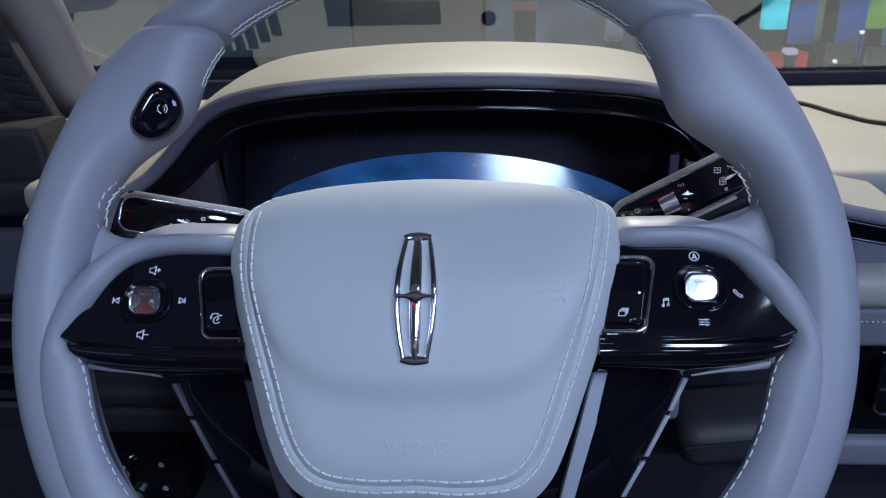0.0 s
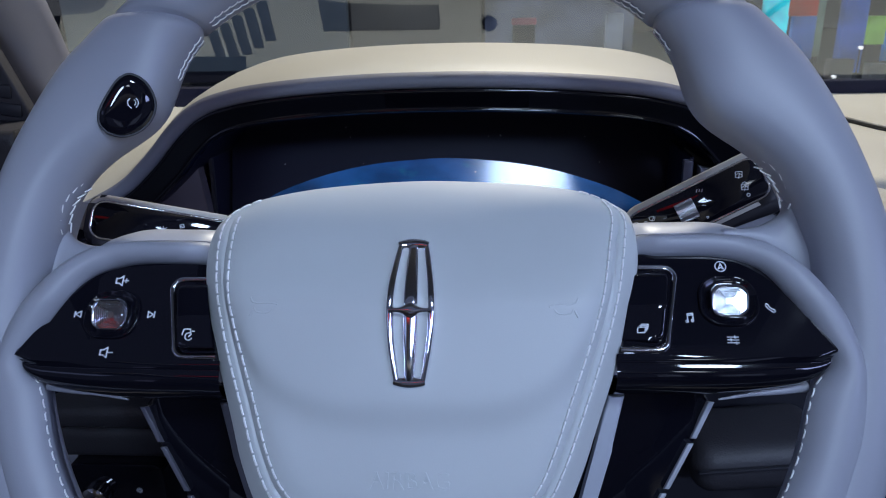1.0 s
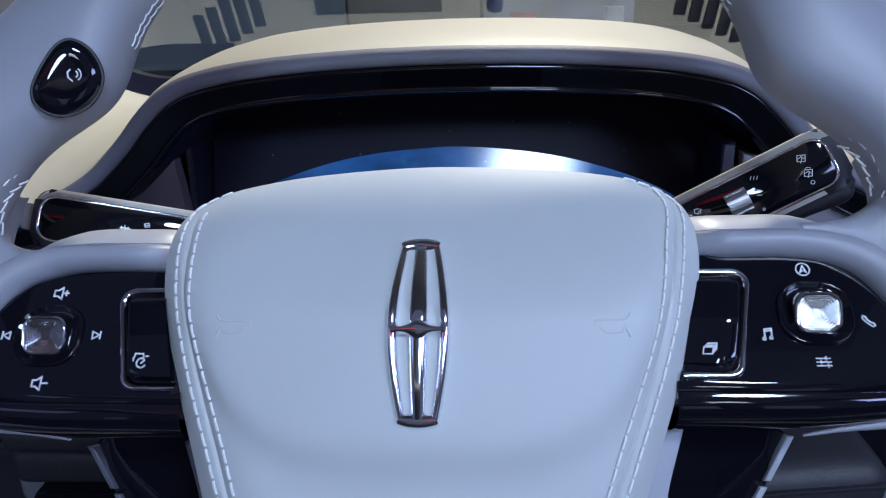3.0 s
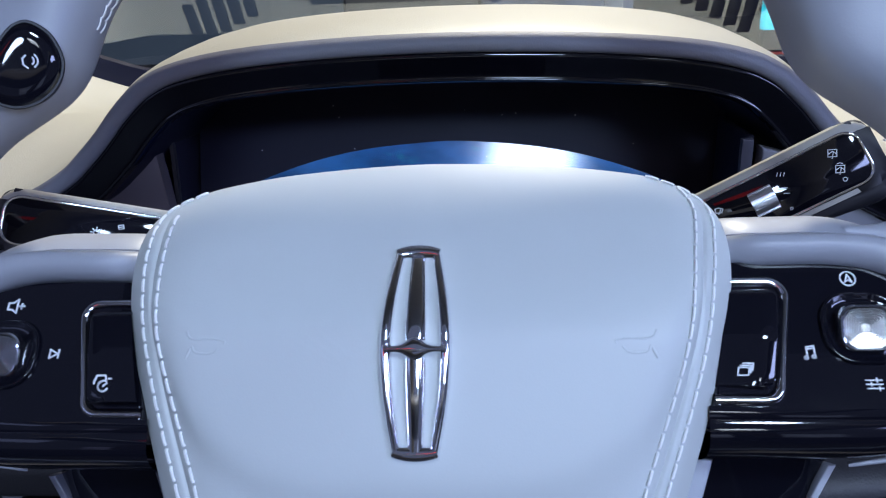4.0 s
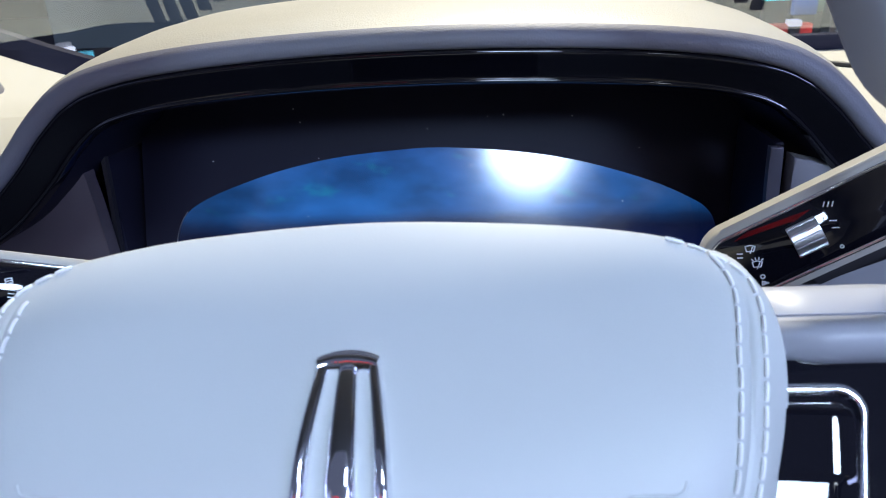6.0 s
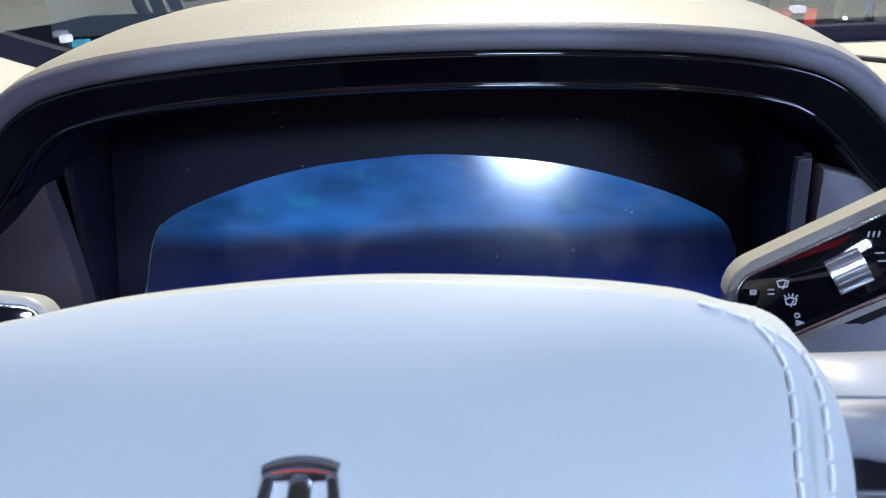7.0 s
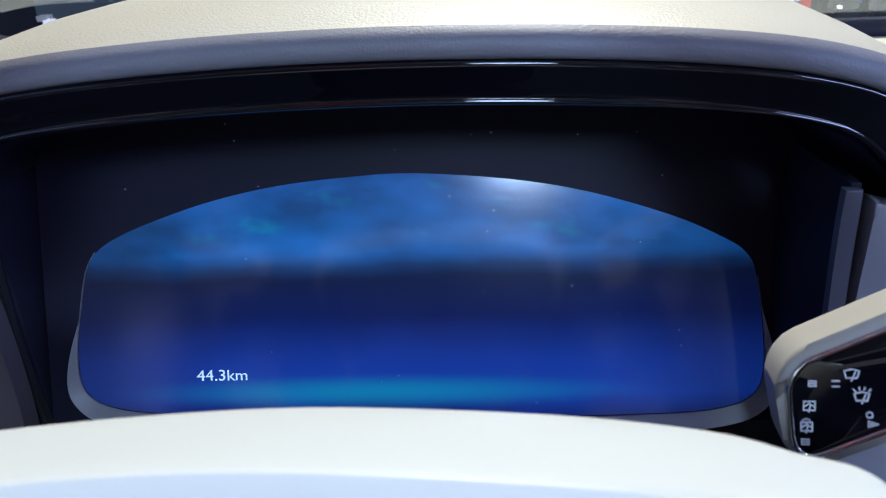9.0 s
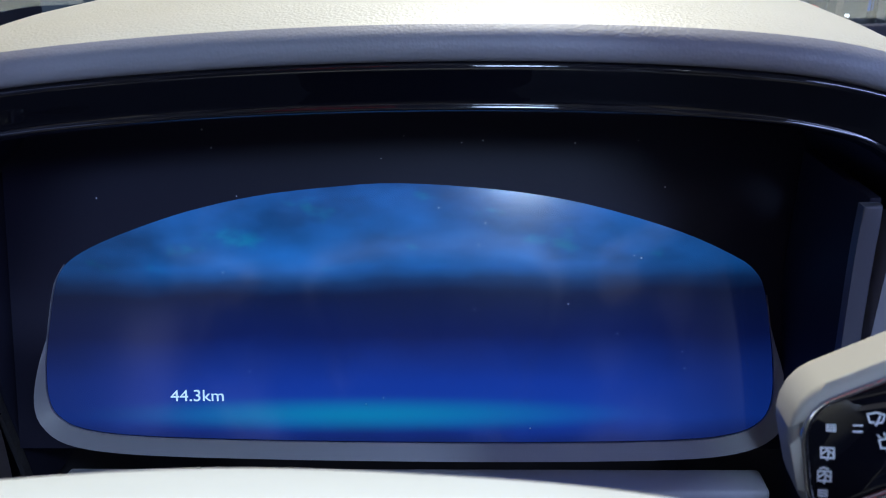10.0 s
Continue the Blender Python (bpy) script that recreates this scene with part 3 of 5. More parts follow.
def crystal_knob(u, v, parent, mat):
    """A square cut-glass thumb button, stepped towards its middle, in a dished surround."""
    dish = [[(a, b, h) for a, b in rounded(0.0225 * q, 0.0205 * q, 0.0085 * q, 7)] for q, h in ((1.0, -0.002), (1.0, 0.0001), (0.985, 0.0005), (0.955, 0.0007), (0.92, 0.0005), (0.86, 0.0000), (0.78, -0.0004), (0.66, -0.0006), (0.5, -0.0006))]
    base = part("knob_surround", moved(loft(dish, closed=True), on_panel(u, v, 0.0006)), BLACK, parent, "dished gloss black surround", smooth=60)
    rows = []
    steps = [(1.0, -0.001), (1.0, 0.0026), (0.985, 0.0034), (0.95, 0.0040), (0.90, 0.0043), (0.86, 0.0042), (0.84, 0.0039)]
    for k in range(7):
        steps += [(0.83 - 0.095 * k, 0.0038 - 0.00020 * k), (0.765 - 0.095 * k, 0.00378 - 0.00020 * k)]
    steps += [(0.17, 0.0024), (0.05, 0.0024)]
    for q, h in steps:
        rows.append([(a, b, h) for a, b in rounded(0.0142 * q, 0.0128 * q, (0.0042 if q > 0.8 else 0.0026) * q, 7)])
    bm = loft(rows, closed=True)
    bm.verts.ensure_lookup_table()
    bm.faces.new(bm.verts[-32:])
    part("knob", moved(bm, on_panel(u, v) @ Matrix.Rotation(math.atan(0.28) + radians(4), 4, "X") @ Matrix.Rotation(radians(-5 if u > 0 else 5), 4, "Y")), mat, base, "clear faceted thumb button", smooth=12)


KNOB = material("cut_glass", (0.62, 0.635, 0.67), 0.15, 1.0)
crystal_knob(-0.1218, -0.0040, PL, KNOB)
crystal_knob(0.1202, 0.0026, PR, KNOB)


def rocker(sign, top, bottom, inner_top, inner_bottom, outer_top, outer_bottom, parent):
    """A tall rocker beside the pad, framed in chrome on three sides."""
    arc = [(math.sin(radians(15 * k)), math.cos(radians(15 * k))) for k in range(7)]

    def edge(d):
        r = 0.0050 - 0.7 * d
        lean = (outer_bottom - outer_top) / (bottom - top)
        pts = [(inner_top, top - d)]
        pts += [(outer_top - sign * (d + r - r * a), top - d - r + r * b) for a, b in arc]
        pts += [(outer_bottom - sign * (d + r - r * b), bottom + d + r - r * a) for a, b in arc]
        return pts + [(inner_bottom, bottom + d)]
    flat = edge(0.0)
    ob = part("rocker", slab(flat[::-1] if sign > 0 else flat, -0.030, -0.0165, 0.0008, 2, tilt=0.28), BLACK, parent, "gloss black rocker", smooth=30)
    rows = [[Vector((a, b, -0.0085 - 0.28 * b + h)) for a, b in edge(d)] for d, h in ((-0.0004, -0.003), (-0.0003, 0.0006), (0.0002, 0.0013), (0.0009, 0.0016), (0.0016, 0.0012), (0.0022, 0.0002), (0.0025, -0.0015), (0.0028, -0.0080))]
    part("rocker_frame", loft(rows), CHROME, ob, "chrome frame", smooth=70)
    lean, flat = (0.147, 0.067) if sign > 0 else (0.02, 0.20)
    rows = []
    for k in range(25):
        v = top - 0.0034 + (bottom - top + 0.0068) * k / 24
        q = (v - top) / (bottom - top)
        side = outer_top + (outer_bottom - outer_top) * q - sign * 0.0034
        near = inner_top + (inner_bottom - inner_top) * q
        end = min(top - 0.0034 - v, v - bottom - 0.0034)
        if end < 0.003:
            side -= sign * (0.003 - math.sqrt(max(0.0, 0.003 ** 2 - (0.003 - end) ** 2)))
        knee = (top + bottom) / 2
        w = -0.0038 - 0.28 * knee - (0.28 if v > knee else flat) * (v - knee)
        drop = 0.0016 * max(0.0, 1 - end / 0.0012) ** 2
        mid = sign * 0.090
        row = []
        for u, d in ((near, 0.0), (near + (side - near) * 0.3, 0.0), (near + (side - near) * 0.6, 0.0), (side - sign * 0.0010, 0.0), (side - sign * 0.0004, 0.0004), (side, 0.0016), (side, 0.0060)):
            row.append(Vector((u, v, w + sign * lean * (u - mid) - max(d, drop))))
        rows.append(row)
    rows.insert(0, [p + Vector((0, 0, -0.005)) for p in rows[0]])
    rows.append([p + Vector((0, 0, -0.005)) for p in rows[-1]])
    part("rocker_cap", loft(rows), BLACK, ob, smooth=50)
    return ob


RL = rocker(-1, 0.0115, -0.0212, -0.0843, -0.0768, -0.1000, -0.0950, PL)
RR = rocker(1, 0.0168, -0.0172, 0.0846, 0.0780, 0.1018, 0.0968, PR)
CRUISE = [ring(1.7 * S, 12, 0.3 * S, -0.8 * S, 60, 330), [(0.3 * S, -0.8 * S), (1.4 * S, 0.2 * S)], [(-2.6 * S, 1.2 * S), (-2.2 * S, 2.6 * S), (0.6 * S, 2.6 * S), (1.0 * S, 1.4 * S)], [(-2.8 * S, 1.2 * S), (-2.8 * S, 0.0)], [(1.8 * S, 1.6 * S), (2.6 * S, 1.6 * S)]]
part("symbol", moved(strokes([[(0.85 * x, 0.85 * y) for x, y in l] for l in CRUISE], 0.0005), Matrix.Translation((-0.0875, -0.0122, -0.0004)) @ Matrix.Rotation(-math.atan(0.20), 4, "X")), PRINT, RL, smooth=0)
STACK = [[(-2.2 * S, -1.8 * S), (1.0 * S, -1.8 * S), (1.4 * S, 0.6 * S), (-1.8 * S, 0.6 * S), (-2.2 * S, -1.8 * S)], [(-1.2 * S, 1.2 * S), (2.0 * S, 1.2 * S), (1.7 * S, -1.0 * S)], [(-0.5 * S, 1.9 * S), (2.6 * S, 1.9 * S), (2.3 * S, -0.3 * S)]]
part("symbol", moved(strokes([[(0.85 * x, 0.85 * y) for x, y in l] for l in STACK], 0.0004), Matrix.Translation((0.0862, -0.0085, -0.0034)) @ Matrix.Rotation(-math.atan(0.147), 4, "Y")), PRINT, RR, smooth=0)

# voice button on the thumb grip
VEDGE = [(-0.1208, 0.0980), (-0.1148, 0.0945), (-0.1110, 0.0866), (-0.1120, 0.0790), (-0.1168, 0.0726), (-0.1240, 0.0692), (-0.1305, 0.0703), (-0.1344, 0.0743), (-0.1347, 0.0795), (-0.1322, 0.0860), (-0.1284, 0.0930), (-0.1250, 0.0968)]
vc = Vector((-0.1228, 0.0836, 0))
vb = Matrix.Translation((vc.x - 0.0005, vc.y + 0.0003, -0.0078)) @ Matrix.Rotation(radians(28), 4, Vector((0.5627, 0.8266, 0)))
oval = [((p.x - vc.x) * 0.90, (p.y - vc.y) * 0.885) for p in spline([(a, b, 0) for a, b in VEDGE], 5)]
dome = [[(u * k, v * k, z) for u, v in oval] for k, z in [(1.0, -0.014), (1.0, 0.0002)] + [(k, 0.0004 + 0.0019 * (1 - k ** 7)) for k in (0.99, 0.97, 0.94, 0.90, 0.85, 0.79, 0.72, 0.64, 0.55, 0.44, 0.32, 0.18, 0.02)]]
voice = part("voice_button", moved(loft(dome, closed=True), vb), BLACK, wheel, "gloss black oval voice button", smooth=80)
part("button_ring", moved(tube([(1.015 * u, 1.015 * v, 0.0002) for u, v in oval], 0.0006, 6, closed=True), vb), DARK, voice, smooth=60)
VOICE = [[(-0.2 * S, 2.0 * S), (-1.0 * S, 1.0 * S), (-0.8 * S, -0.6 * S), (0.4 * S, -1.6 * S)], ring(1.2 * S, 6, 0.8 * S, 0.6 * S, -50, 50), ring(2.2 * S, 6, 0.8 * S, 0.6 * S, -50, 50)]
part("symbol", moved(strokes(VOICE, 0.00045), vb @ Matrix.Translation((0.0012, 0.0006, 0.00238)) @ Matrix.Scale(1.05, 4)), PRINT, voice, smooth=0)

# lower spokes: black gloss shells with satin edges
for sgn in (1, -1):
    dv = 0.0 if sgn > 0 else -0.005
    shell = [(0.078, -0.026), (0.112, -0.026), (0.1186, -0.0355), (0.1125, -0.051), (0.1028, -0.0725), (0.0925, -0.092), (0.083, -0.105), (0.045, -0.105), (0.060, -0.080)]
    shell = [(sgn * u, v + dv) for u, v in (shell if sgn < 0 else shell[::-1])]
    low = part("lower_spoke", slab(shell, -0.075, -0.016, 0.006, 4, tilt=-0.40), BLACK, wheel, "gloss black lower spoke with satin edges", smooth=40)
    strip = [(0.0825, -0.0338), (0.0761, -0.0339), (0.0711, -0.0566), (0.0666, -0.0759), (0.0610, -0.098), (0.0680, -0.099), (0.0731, -0.0758), (0.0780, -0.0565)]
    strip = [(sgn * u, v + dv) for u, v in (strip if sgn > 0 else strip[::-1])]
    # Right trims pale, left ones dim: light from the right, put into the colour.
    part("spoke_trim", slab(strip, -0.050, -0.0080, 0.0022, 3, tilt=-0.40), TRIMLIT if sgn > 0 else TRIMDIM, low, "satin silver strip", smooth=50)
    for v0, v1 in ((-0.0362, -0.0512), (-0.0532, -0.0725), (-0.0745, -0.0920)):
        u0, u1 = [0.1180 - 0.40 * d - 1.0 * d * d for d in (-0.0360 - v0, -0.0360 - v1)]
        seg = [(u0 + 0.0012, v0), (u0 - 0.0012, v0), (u1 - 0.0012, v1), (u1 + 0.0012, v1)]
        seg = [(sgn * u, v + dv) for u, v in (seg if sgn > 0 else seg[::-1])]
        part("edge_trim", slab(seg, -0.060, -0.0138, 0.0006, 2, tilt=-0.40), TRIMLIT if sgn > 0 else TRIMDIM, low, smooth=50)

# ---- steering column and stalks ----
column = thing("steering_column", "dark plastic steering column shroud behind the wheel", "steering column")
part("shroud", moved(slab(rounded(0.115, 0.075, 0.03, 6), -0.22, -0.055, 0.008, 3), WHEEL @ Matrix.Translation((0, -0.045, 0))), DARK, column, smooth=50)


def stalk(name, label, root, tip, lean):
    """A flat lever from the column: a hide-topped body, a chrome frame and a black face. Its face looks at the driver."""
    root, tip = Vector(root), Vector(tip)
    x = (tip - root).normalized()
    n = Vector((0, -math.cos(radians(lean)), math.sin(radians(lean))))
    n = (n - x * n.dot(x)).normalized()
    y = n.cross(x)
    m = Matrix((x, y, n)).transposed().to_4x4()
    m.translation = root
    ob = thing(name, label, "stalk", m)
    return ob, (tip - root).length


def outline(length, a, b, r, skew=0.0):
    """Lever outline along x: half width a at the root and b at the tip, with round corners; skew slants the root's end."""
    pts = []
    for cx, cy, s in ((length - r, b - r, 0), (r, a - r, 90), (r, -a + r, 180), (length - r, -b + r, 270)):
        for k in range(6):
            t = radians(s + 18 * k)
            y = cy + r * math.sin(t)
            pts.append((cx + r * math.cos(t) + (skew * (y / a) - abs(skew) if cx == r else 0), y))
    return pts


def dressed(ob, length, a, b, body_mat, wheelpos, symbols, bare=0.005, skew=0.0):
    part("stalk_body", slab(outline(length, a, b, 0.009, skew), -0.016, 0.0, 0.004, 4), body_mat, ob, "pale lever body", smooth=60)
    part("end_cap", moved(slab(outline(length * 0.24, b + 0.0003, b + 0.0003, 0.0055), -0.0165, 0.0003, 0.004, 4), Matrix.Translation((length * 0.76 + 0.0004, 0, 0))), DARK, ob, "black lever end", smooth=60)
    up = 1 if ob.matrix_world.col[1].z > 0 else -1
    top = slab([(u, v) for u, v in outline(length + 0.0006, a + 0.0006, b + 0.0006, 0.009, skew) if v * up > 0.0055][::1], -0.0150, 0.0004, 0.0025, 3)
    part("stalk_top", top, body_mat, ob, "pale upper side", smooth=60)
    inner = outline(length - bare, a - 0.0028, b - 0.0028, 0.0062, skew)
    part("stalk_face", moved(slab(inner, -0.004, 0.0008, 0.0006, 2), Matrix.Translation((0.0025, 0, 0))), BLACK, ob, "gloss black face", smooth=50)
    part("stalk_frame", moved(tube([(u, v, 0.0004) for u, v in inner], 0.0008, 8, closed=True), Matrix.Translation((0.0025, 0, 0))), CHROME, ob, "chrome frame", smooth=60)
    if wheelpos:
        part("stalk_underside", moved(slab(outline(length * 0.72, b * 0.7, b, 0.007), -0.0180, -0.0030, 0.004, 4), Matrix.Translation((length * 0.275, -up * 0.0075, 0))), DARK, ob, "dark lever underside", smooth=60)
        drum = part("thumb_wheel", moved(tube([(wheelpos - 0.0048, 0, 0), (wheelpos + 0.0048, 0, 0)], 0.0074, 26, flat=0.82), Matrix.Translation((0, 0, -0.0035))), SATIN, ob, "ribbed silver thumb wheel", smooth=30)
        rib = mesh_from("rib", box(0.0095, 0.0009, 0.0010, 0.0002, seg=1), SATIN)
        for k in range(9):
            an = math.pi * (k + 0.5) / 9
            r = new("rib", rib)
            r.parent = drum
            r.matrix_basis = Matrix.Translation((wheelpos, 0.0075 * math.cos(an), -0.0035 + 0.0062 * math.sin(an))) @ Matrix.Rotation(an, 4, "X")
    for lines, u, v, turn in symbols:
        part("symbol", moved(strokes(lines, 0.00036), Matrix.Translation((u, v, 0.0009)) @ Matrix.Rotation(radians(turn), 4, "Z")), PRINT, ob, smooth=0)


right, n = stalk("wiper_stalk", "wiper stalk with black face, chrome frame and thumb wheel", (0.1042, 0.4552, 1.0587), (0.1722, 0.4519, 1.0969), 22)
BARS = [[(-1.0 * S, 0.9 * S), (1.0 * S, 0.9 * S)], [(-1.0 * S, -0.9 * S), (1.0 * S, -0.9 * S)]]
REAR = [[(-1.5 * S, -1.6 * S), (1.7 * S, -1.6 * S), (1.7 * S, 1.2 * S), (-1.5 * S, 1.2 * S), (-1.5 * S, -1.6 * S)], [(-1.2 * S, -0.4 * S), (0.2 * S, 0.6 * S), (1.4 * S, -0.4 * S)], [(0, -2.2 * S), (0.5 * S, 0.2 * S)]]
RJET = REAR + [[(-1.0 * S, 1.9 * S), (0.0, 2.3 * S), (1.0 * S, 1.9 * S)]]
PANE = [[(-1.5 * S, -1.2 * S), (-2.1 * S, 1.0 * S), (0.0, 1.6 * S), (2.1 * S, 1.0 * S), (1.5 * S, -1.2 * S), (-1.5 * S, -1.2 * S)], [(0, -2.0 * S), (1.0 * S, 0.6 * S)]]
MIST = PANE + [[(-1.8 * S, 1.8 * S), (-2.4 * S, 2.4 * S)], [(-0.6 * S, 2.2 * S), (-0.8 * S, 3.0 * S)], [(0.6 * S, 2.2 * S), (0.8 * S, 3.0 * S)], [(1.8 * S, 1.8 * S), (2.4 * S, 2.4 * S)]]
CHIP = [[(-1.0 * S, -0.8 * S), (1.0 * S, -0.8 * S), (1.0 * S, 0.8 * S), (-1.0 * S, 0.8 * S), (-1.0 * S, -0.8 * S)], [(-0.9 * S, 0), (0.9 * S, 0)]]
WEDGE = [[(-1.3 * S, -0.9 * S), (1.3 * S, 0), (-1.3 * S, 0.9 * S), (-1.3 * S, -0.9 * S)], [(-1.0 * S, 0), (0.6 * S, 0)]]
DROPS = [[(k * 1.3 * S, -0.7 * S), (k * 1.3 * S + 0.35 * S, 0.7 * S)] for k in (-1, 0, 1)]
FEW = [(CHIP, 0.0060, 0.0057), (REAR, 0.0032, 0.0013), (RJET, 0.0006, -0.0030), (CHIP, -0.0012, -0.0064), (BARS, 0.0104, 0.0037), (PANE, 0.0143, 0.0044), (MIST, 0.0140, -0.0013), ([ring(0.9 * S, 8)], 0.0137, -0.0058), (WEDGE, 0.0135, -0.0081)]
dressed(right, n, 0.0136, 0.0136, LEVER, 0.0315, [([[(0.74 * x, 0.74 * y) for x, y in l] for l in sym], u, v, -25) for sym, u, v in FEW] + [
        (DROPS, 0.0415, 0.0068, -25), ([BARS[0]], 0.0403, 0.0004, -25), ([BARS[0]], 0.0400, -0.0020, -25), ([ring(0.5 * S, 8)], 0.0394, -0.0076, 0), (REAR, 0.0621, 0.0055, -25), (RJET, 0.0619, -0.0015, -25), ([ring(0.8 * S, 8)], 0.0618, -0.0062, 0)], bare=0.0075, skew=0.0040)
left, n = stalk("indicator_stalk", "indicator stalk with black face and chrome frame", (-0.1050, 0.446, 1.0605), (-0.1770, 0.428, 1.0800), 27)
LIGHT = [ring(1.0 * S, 10)] + [[(1.4 * S * math.cos(k * math.pi / 4), 1.4 * S * math.sin(k * math.pi / 4)), (2.2 * S * math.cos(k * math.pi / 4), 2.2 * S * math.sin(k * math.pi / 4))] for k in range(8)]
BEAM = [[(-1.4 * S, 1.2 * S), (0.2 * S, 1.2 * S)], [(-1.4 * S, 0), (0.2 * S, 0)], [(-1.4 * S, -1.2 * S), (0.2 * S, -1.2 * S)], ring(1.2 * S, 8, 0.6 * S, 0, -90, 90)]
dressed(left, n, 0.0120, 0.0125, LEVER, None, [(LIGHT, 0.0393, 0.0006, 0), (BEAM, 0.0284, 0.0012, 180), (CHIP, 0.0302, -0.0030, 20), ([ring(0.5 * S, 8)], 0.0470, 0.0028, 0)])
part("end_button", moved(box(0.006, 0.012, 0.007, 0.001), Matrix.Translation((n + 0.002, 0.0, -0.007))), LEVER, left, "pale end button", smooth=40)

# ---- instrument cluster and its hood ----
ARCH = [(0, 1.1368), (0.040, 1.1362), (0.075, 1.1346), (0.105, 1.1322), (0.130, 1.1288), (0.150, 1.1238), (0.162, 1.1183), (0.1705, 1.1125), (0.182, 1.1020), (0.193, 1.0900), (0.204, 1.0795), (0.216, 1.0695), (0.235, 1.0590), (0.265, 1.0465), (0.310, 1.0370)]
arch = [Vector((-x, 0, z)) for x, z in ARCH[:0:-1]] + [Vector((x, 0, z)) for x, z in ARCH]
arch = spline([p + Vector((0.002, 0, 0)) for p in arch], 5, closed=False)


def shoulder(x, y):
    """The rise of the hood's hide behind its edge, where its driver-side end flares into the dash."""
    away = max(0.0, min(1.0, (-x - 0.180) / 0.130))
    return 0.031 * away * away * (3 - 2 * away) * table(y, ((0.540, 0.0), (0.560, 0.12), (0.585, 0.30), (0.62, 0.56), (0.66, 0.84), (0.70, 1.0), (0.78, 0.95)))


def swept(profile):
    """The arch carried along a profile of (inset, y, drop)."""
    rows = []
    n = len(arch)
    for inset, y, drop in profile:
        row = []
        for i, p in enumerate(arch):
            t = (arch[min(n - 1, i + 1)] - arch[max(0, i - 1)]).normalized()
            out = Vector((-t.z, 0, t.x))
            row.append(Vector((p.x, y, p.z)) - out * inset - Vector((0, 0, drop - shoulder(p.x, y))))
        rows.append(row)
    return loft(rows)


hood = thing("cluster_hood", "cream leather instrument hood with a gloss black inner bezel", "instrument hood")
part("hood_top", swept([(0.0, 0.86, 0.060), (-0.001, 0.78, 0.030), (-0.003, 0.735, 0.010), (-0.0055, 0.70, 0.003), (-0.0065, 0.66, 0.0), (-0.0065, 0.62, 0.0), (-0.005, 0.585, 0.0), (-0.0032, 0.560, 0), (-0.0018, 0.548, 0), (0.0, 0.5400, 0)]), CREAM, hood, "cream grained hide", smooth=60)
part("hood_edge", swept([(0.0, 0.5400, 0), (0.0012, 0.5375, 0), (0.0030, 0.5355, 0), (0.0055, 0.5345, 0), (0.0080, 0.5350, 0), (0.0094, 0.5366, 0), (0.0102, 0.5400, 0)]), GREYHIDE, hood, "grey grained hide", smooth=60)
part("bezel", swept([(0.0086, 0.5415, 0), (0.0097, 0.5380, 0), (0.0100, 0.5369, 0), (0.0101, 0.53672, 0), (0.0108, 0.53651, 0), (0.0116, 0.53627, 0), (0.0119, 0.5364, 0), (0.0128, 0.5370, 0), (0.0150, 0.5385, 0), (0.0180, 0.5406, 0), (0.0210, 0.5427, 0), (0.0228, 0.54385, 0), (0.0233, 0.54365, 0), (0.0234, 0.54358, 0), (0.0239, 0.54343, 0), (0.0245, 0.54323, 0), (0.0248, 0.5437, 0), (0.0253, 0.5448, 0), (0.0262, 0.5475, 0)]), BLACK, hood, "gloss black bezel", smooth=85)
part("bezel_liner", swept([(0.0258, 0.5470, 0), (0.0266, 0.5560, 0), (0.0278, 0.5700, 0), (0.0320, 0.6500, 0)]), MATTE, hood, "matte black liner", smooth=60)

# display: a flat panel leaning back, with a domed window
LEAN_BACK = radians(20)
DISPLAY = Matrix.Translation((0.003, 0.600, 1.02)) @ Matrix.Rotation(math.pi / 2 - LEAN_BACK, 4, "X")
display = thing("instrument_display", "digital instrument display glowing deep blue behind glass", "display", DISPLAY)
WINDOW_R = [(0.0, 0.0472), (0.042, 0.0436), (0.0763, 0.0372), (0.1115, 0.0262), (0.133, 0.0163), (0.1425, 0.0095), (0.1468, -0.0005), (0.1498, -0.0270), (0.1495, -0.0440), (0.1448, -0.0527), (0.1336, -0.0576), (0.111, -0.0600), (0.060, -0.0610), (0.0, -0.0609)]
WINDOW_L = [(0.030, 0.0461), (0.060, 0.0431), (0.088, 0.0375), (0.1125, 0.0301), (0.1315, 0.0227), (0.1428, 0.0155), (0.1478, 0.0060), (0.1520, -0.0160), (0.1536, -0.0300), (0.1530, -0.0425), (0.1490, -0.0498), (0.138, -0.0552), (0.112, -0.0583), (0.060, -0.0600)]
edge = [(x, y, 0) for x, y in WINDOW_R] + [(-x, y, 0) for x, y in WINDOW_L[::-1]]
window = [(p.x, p.y) for p in spline(edge, 4)][::-1]


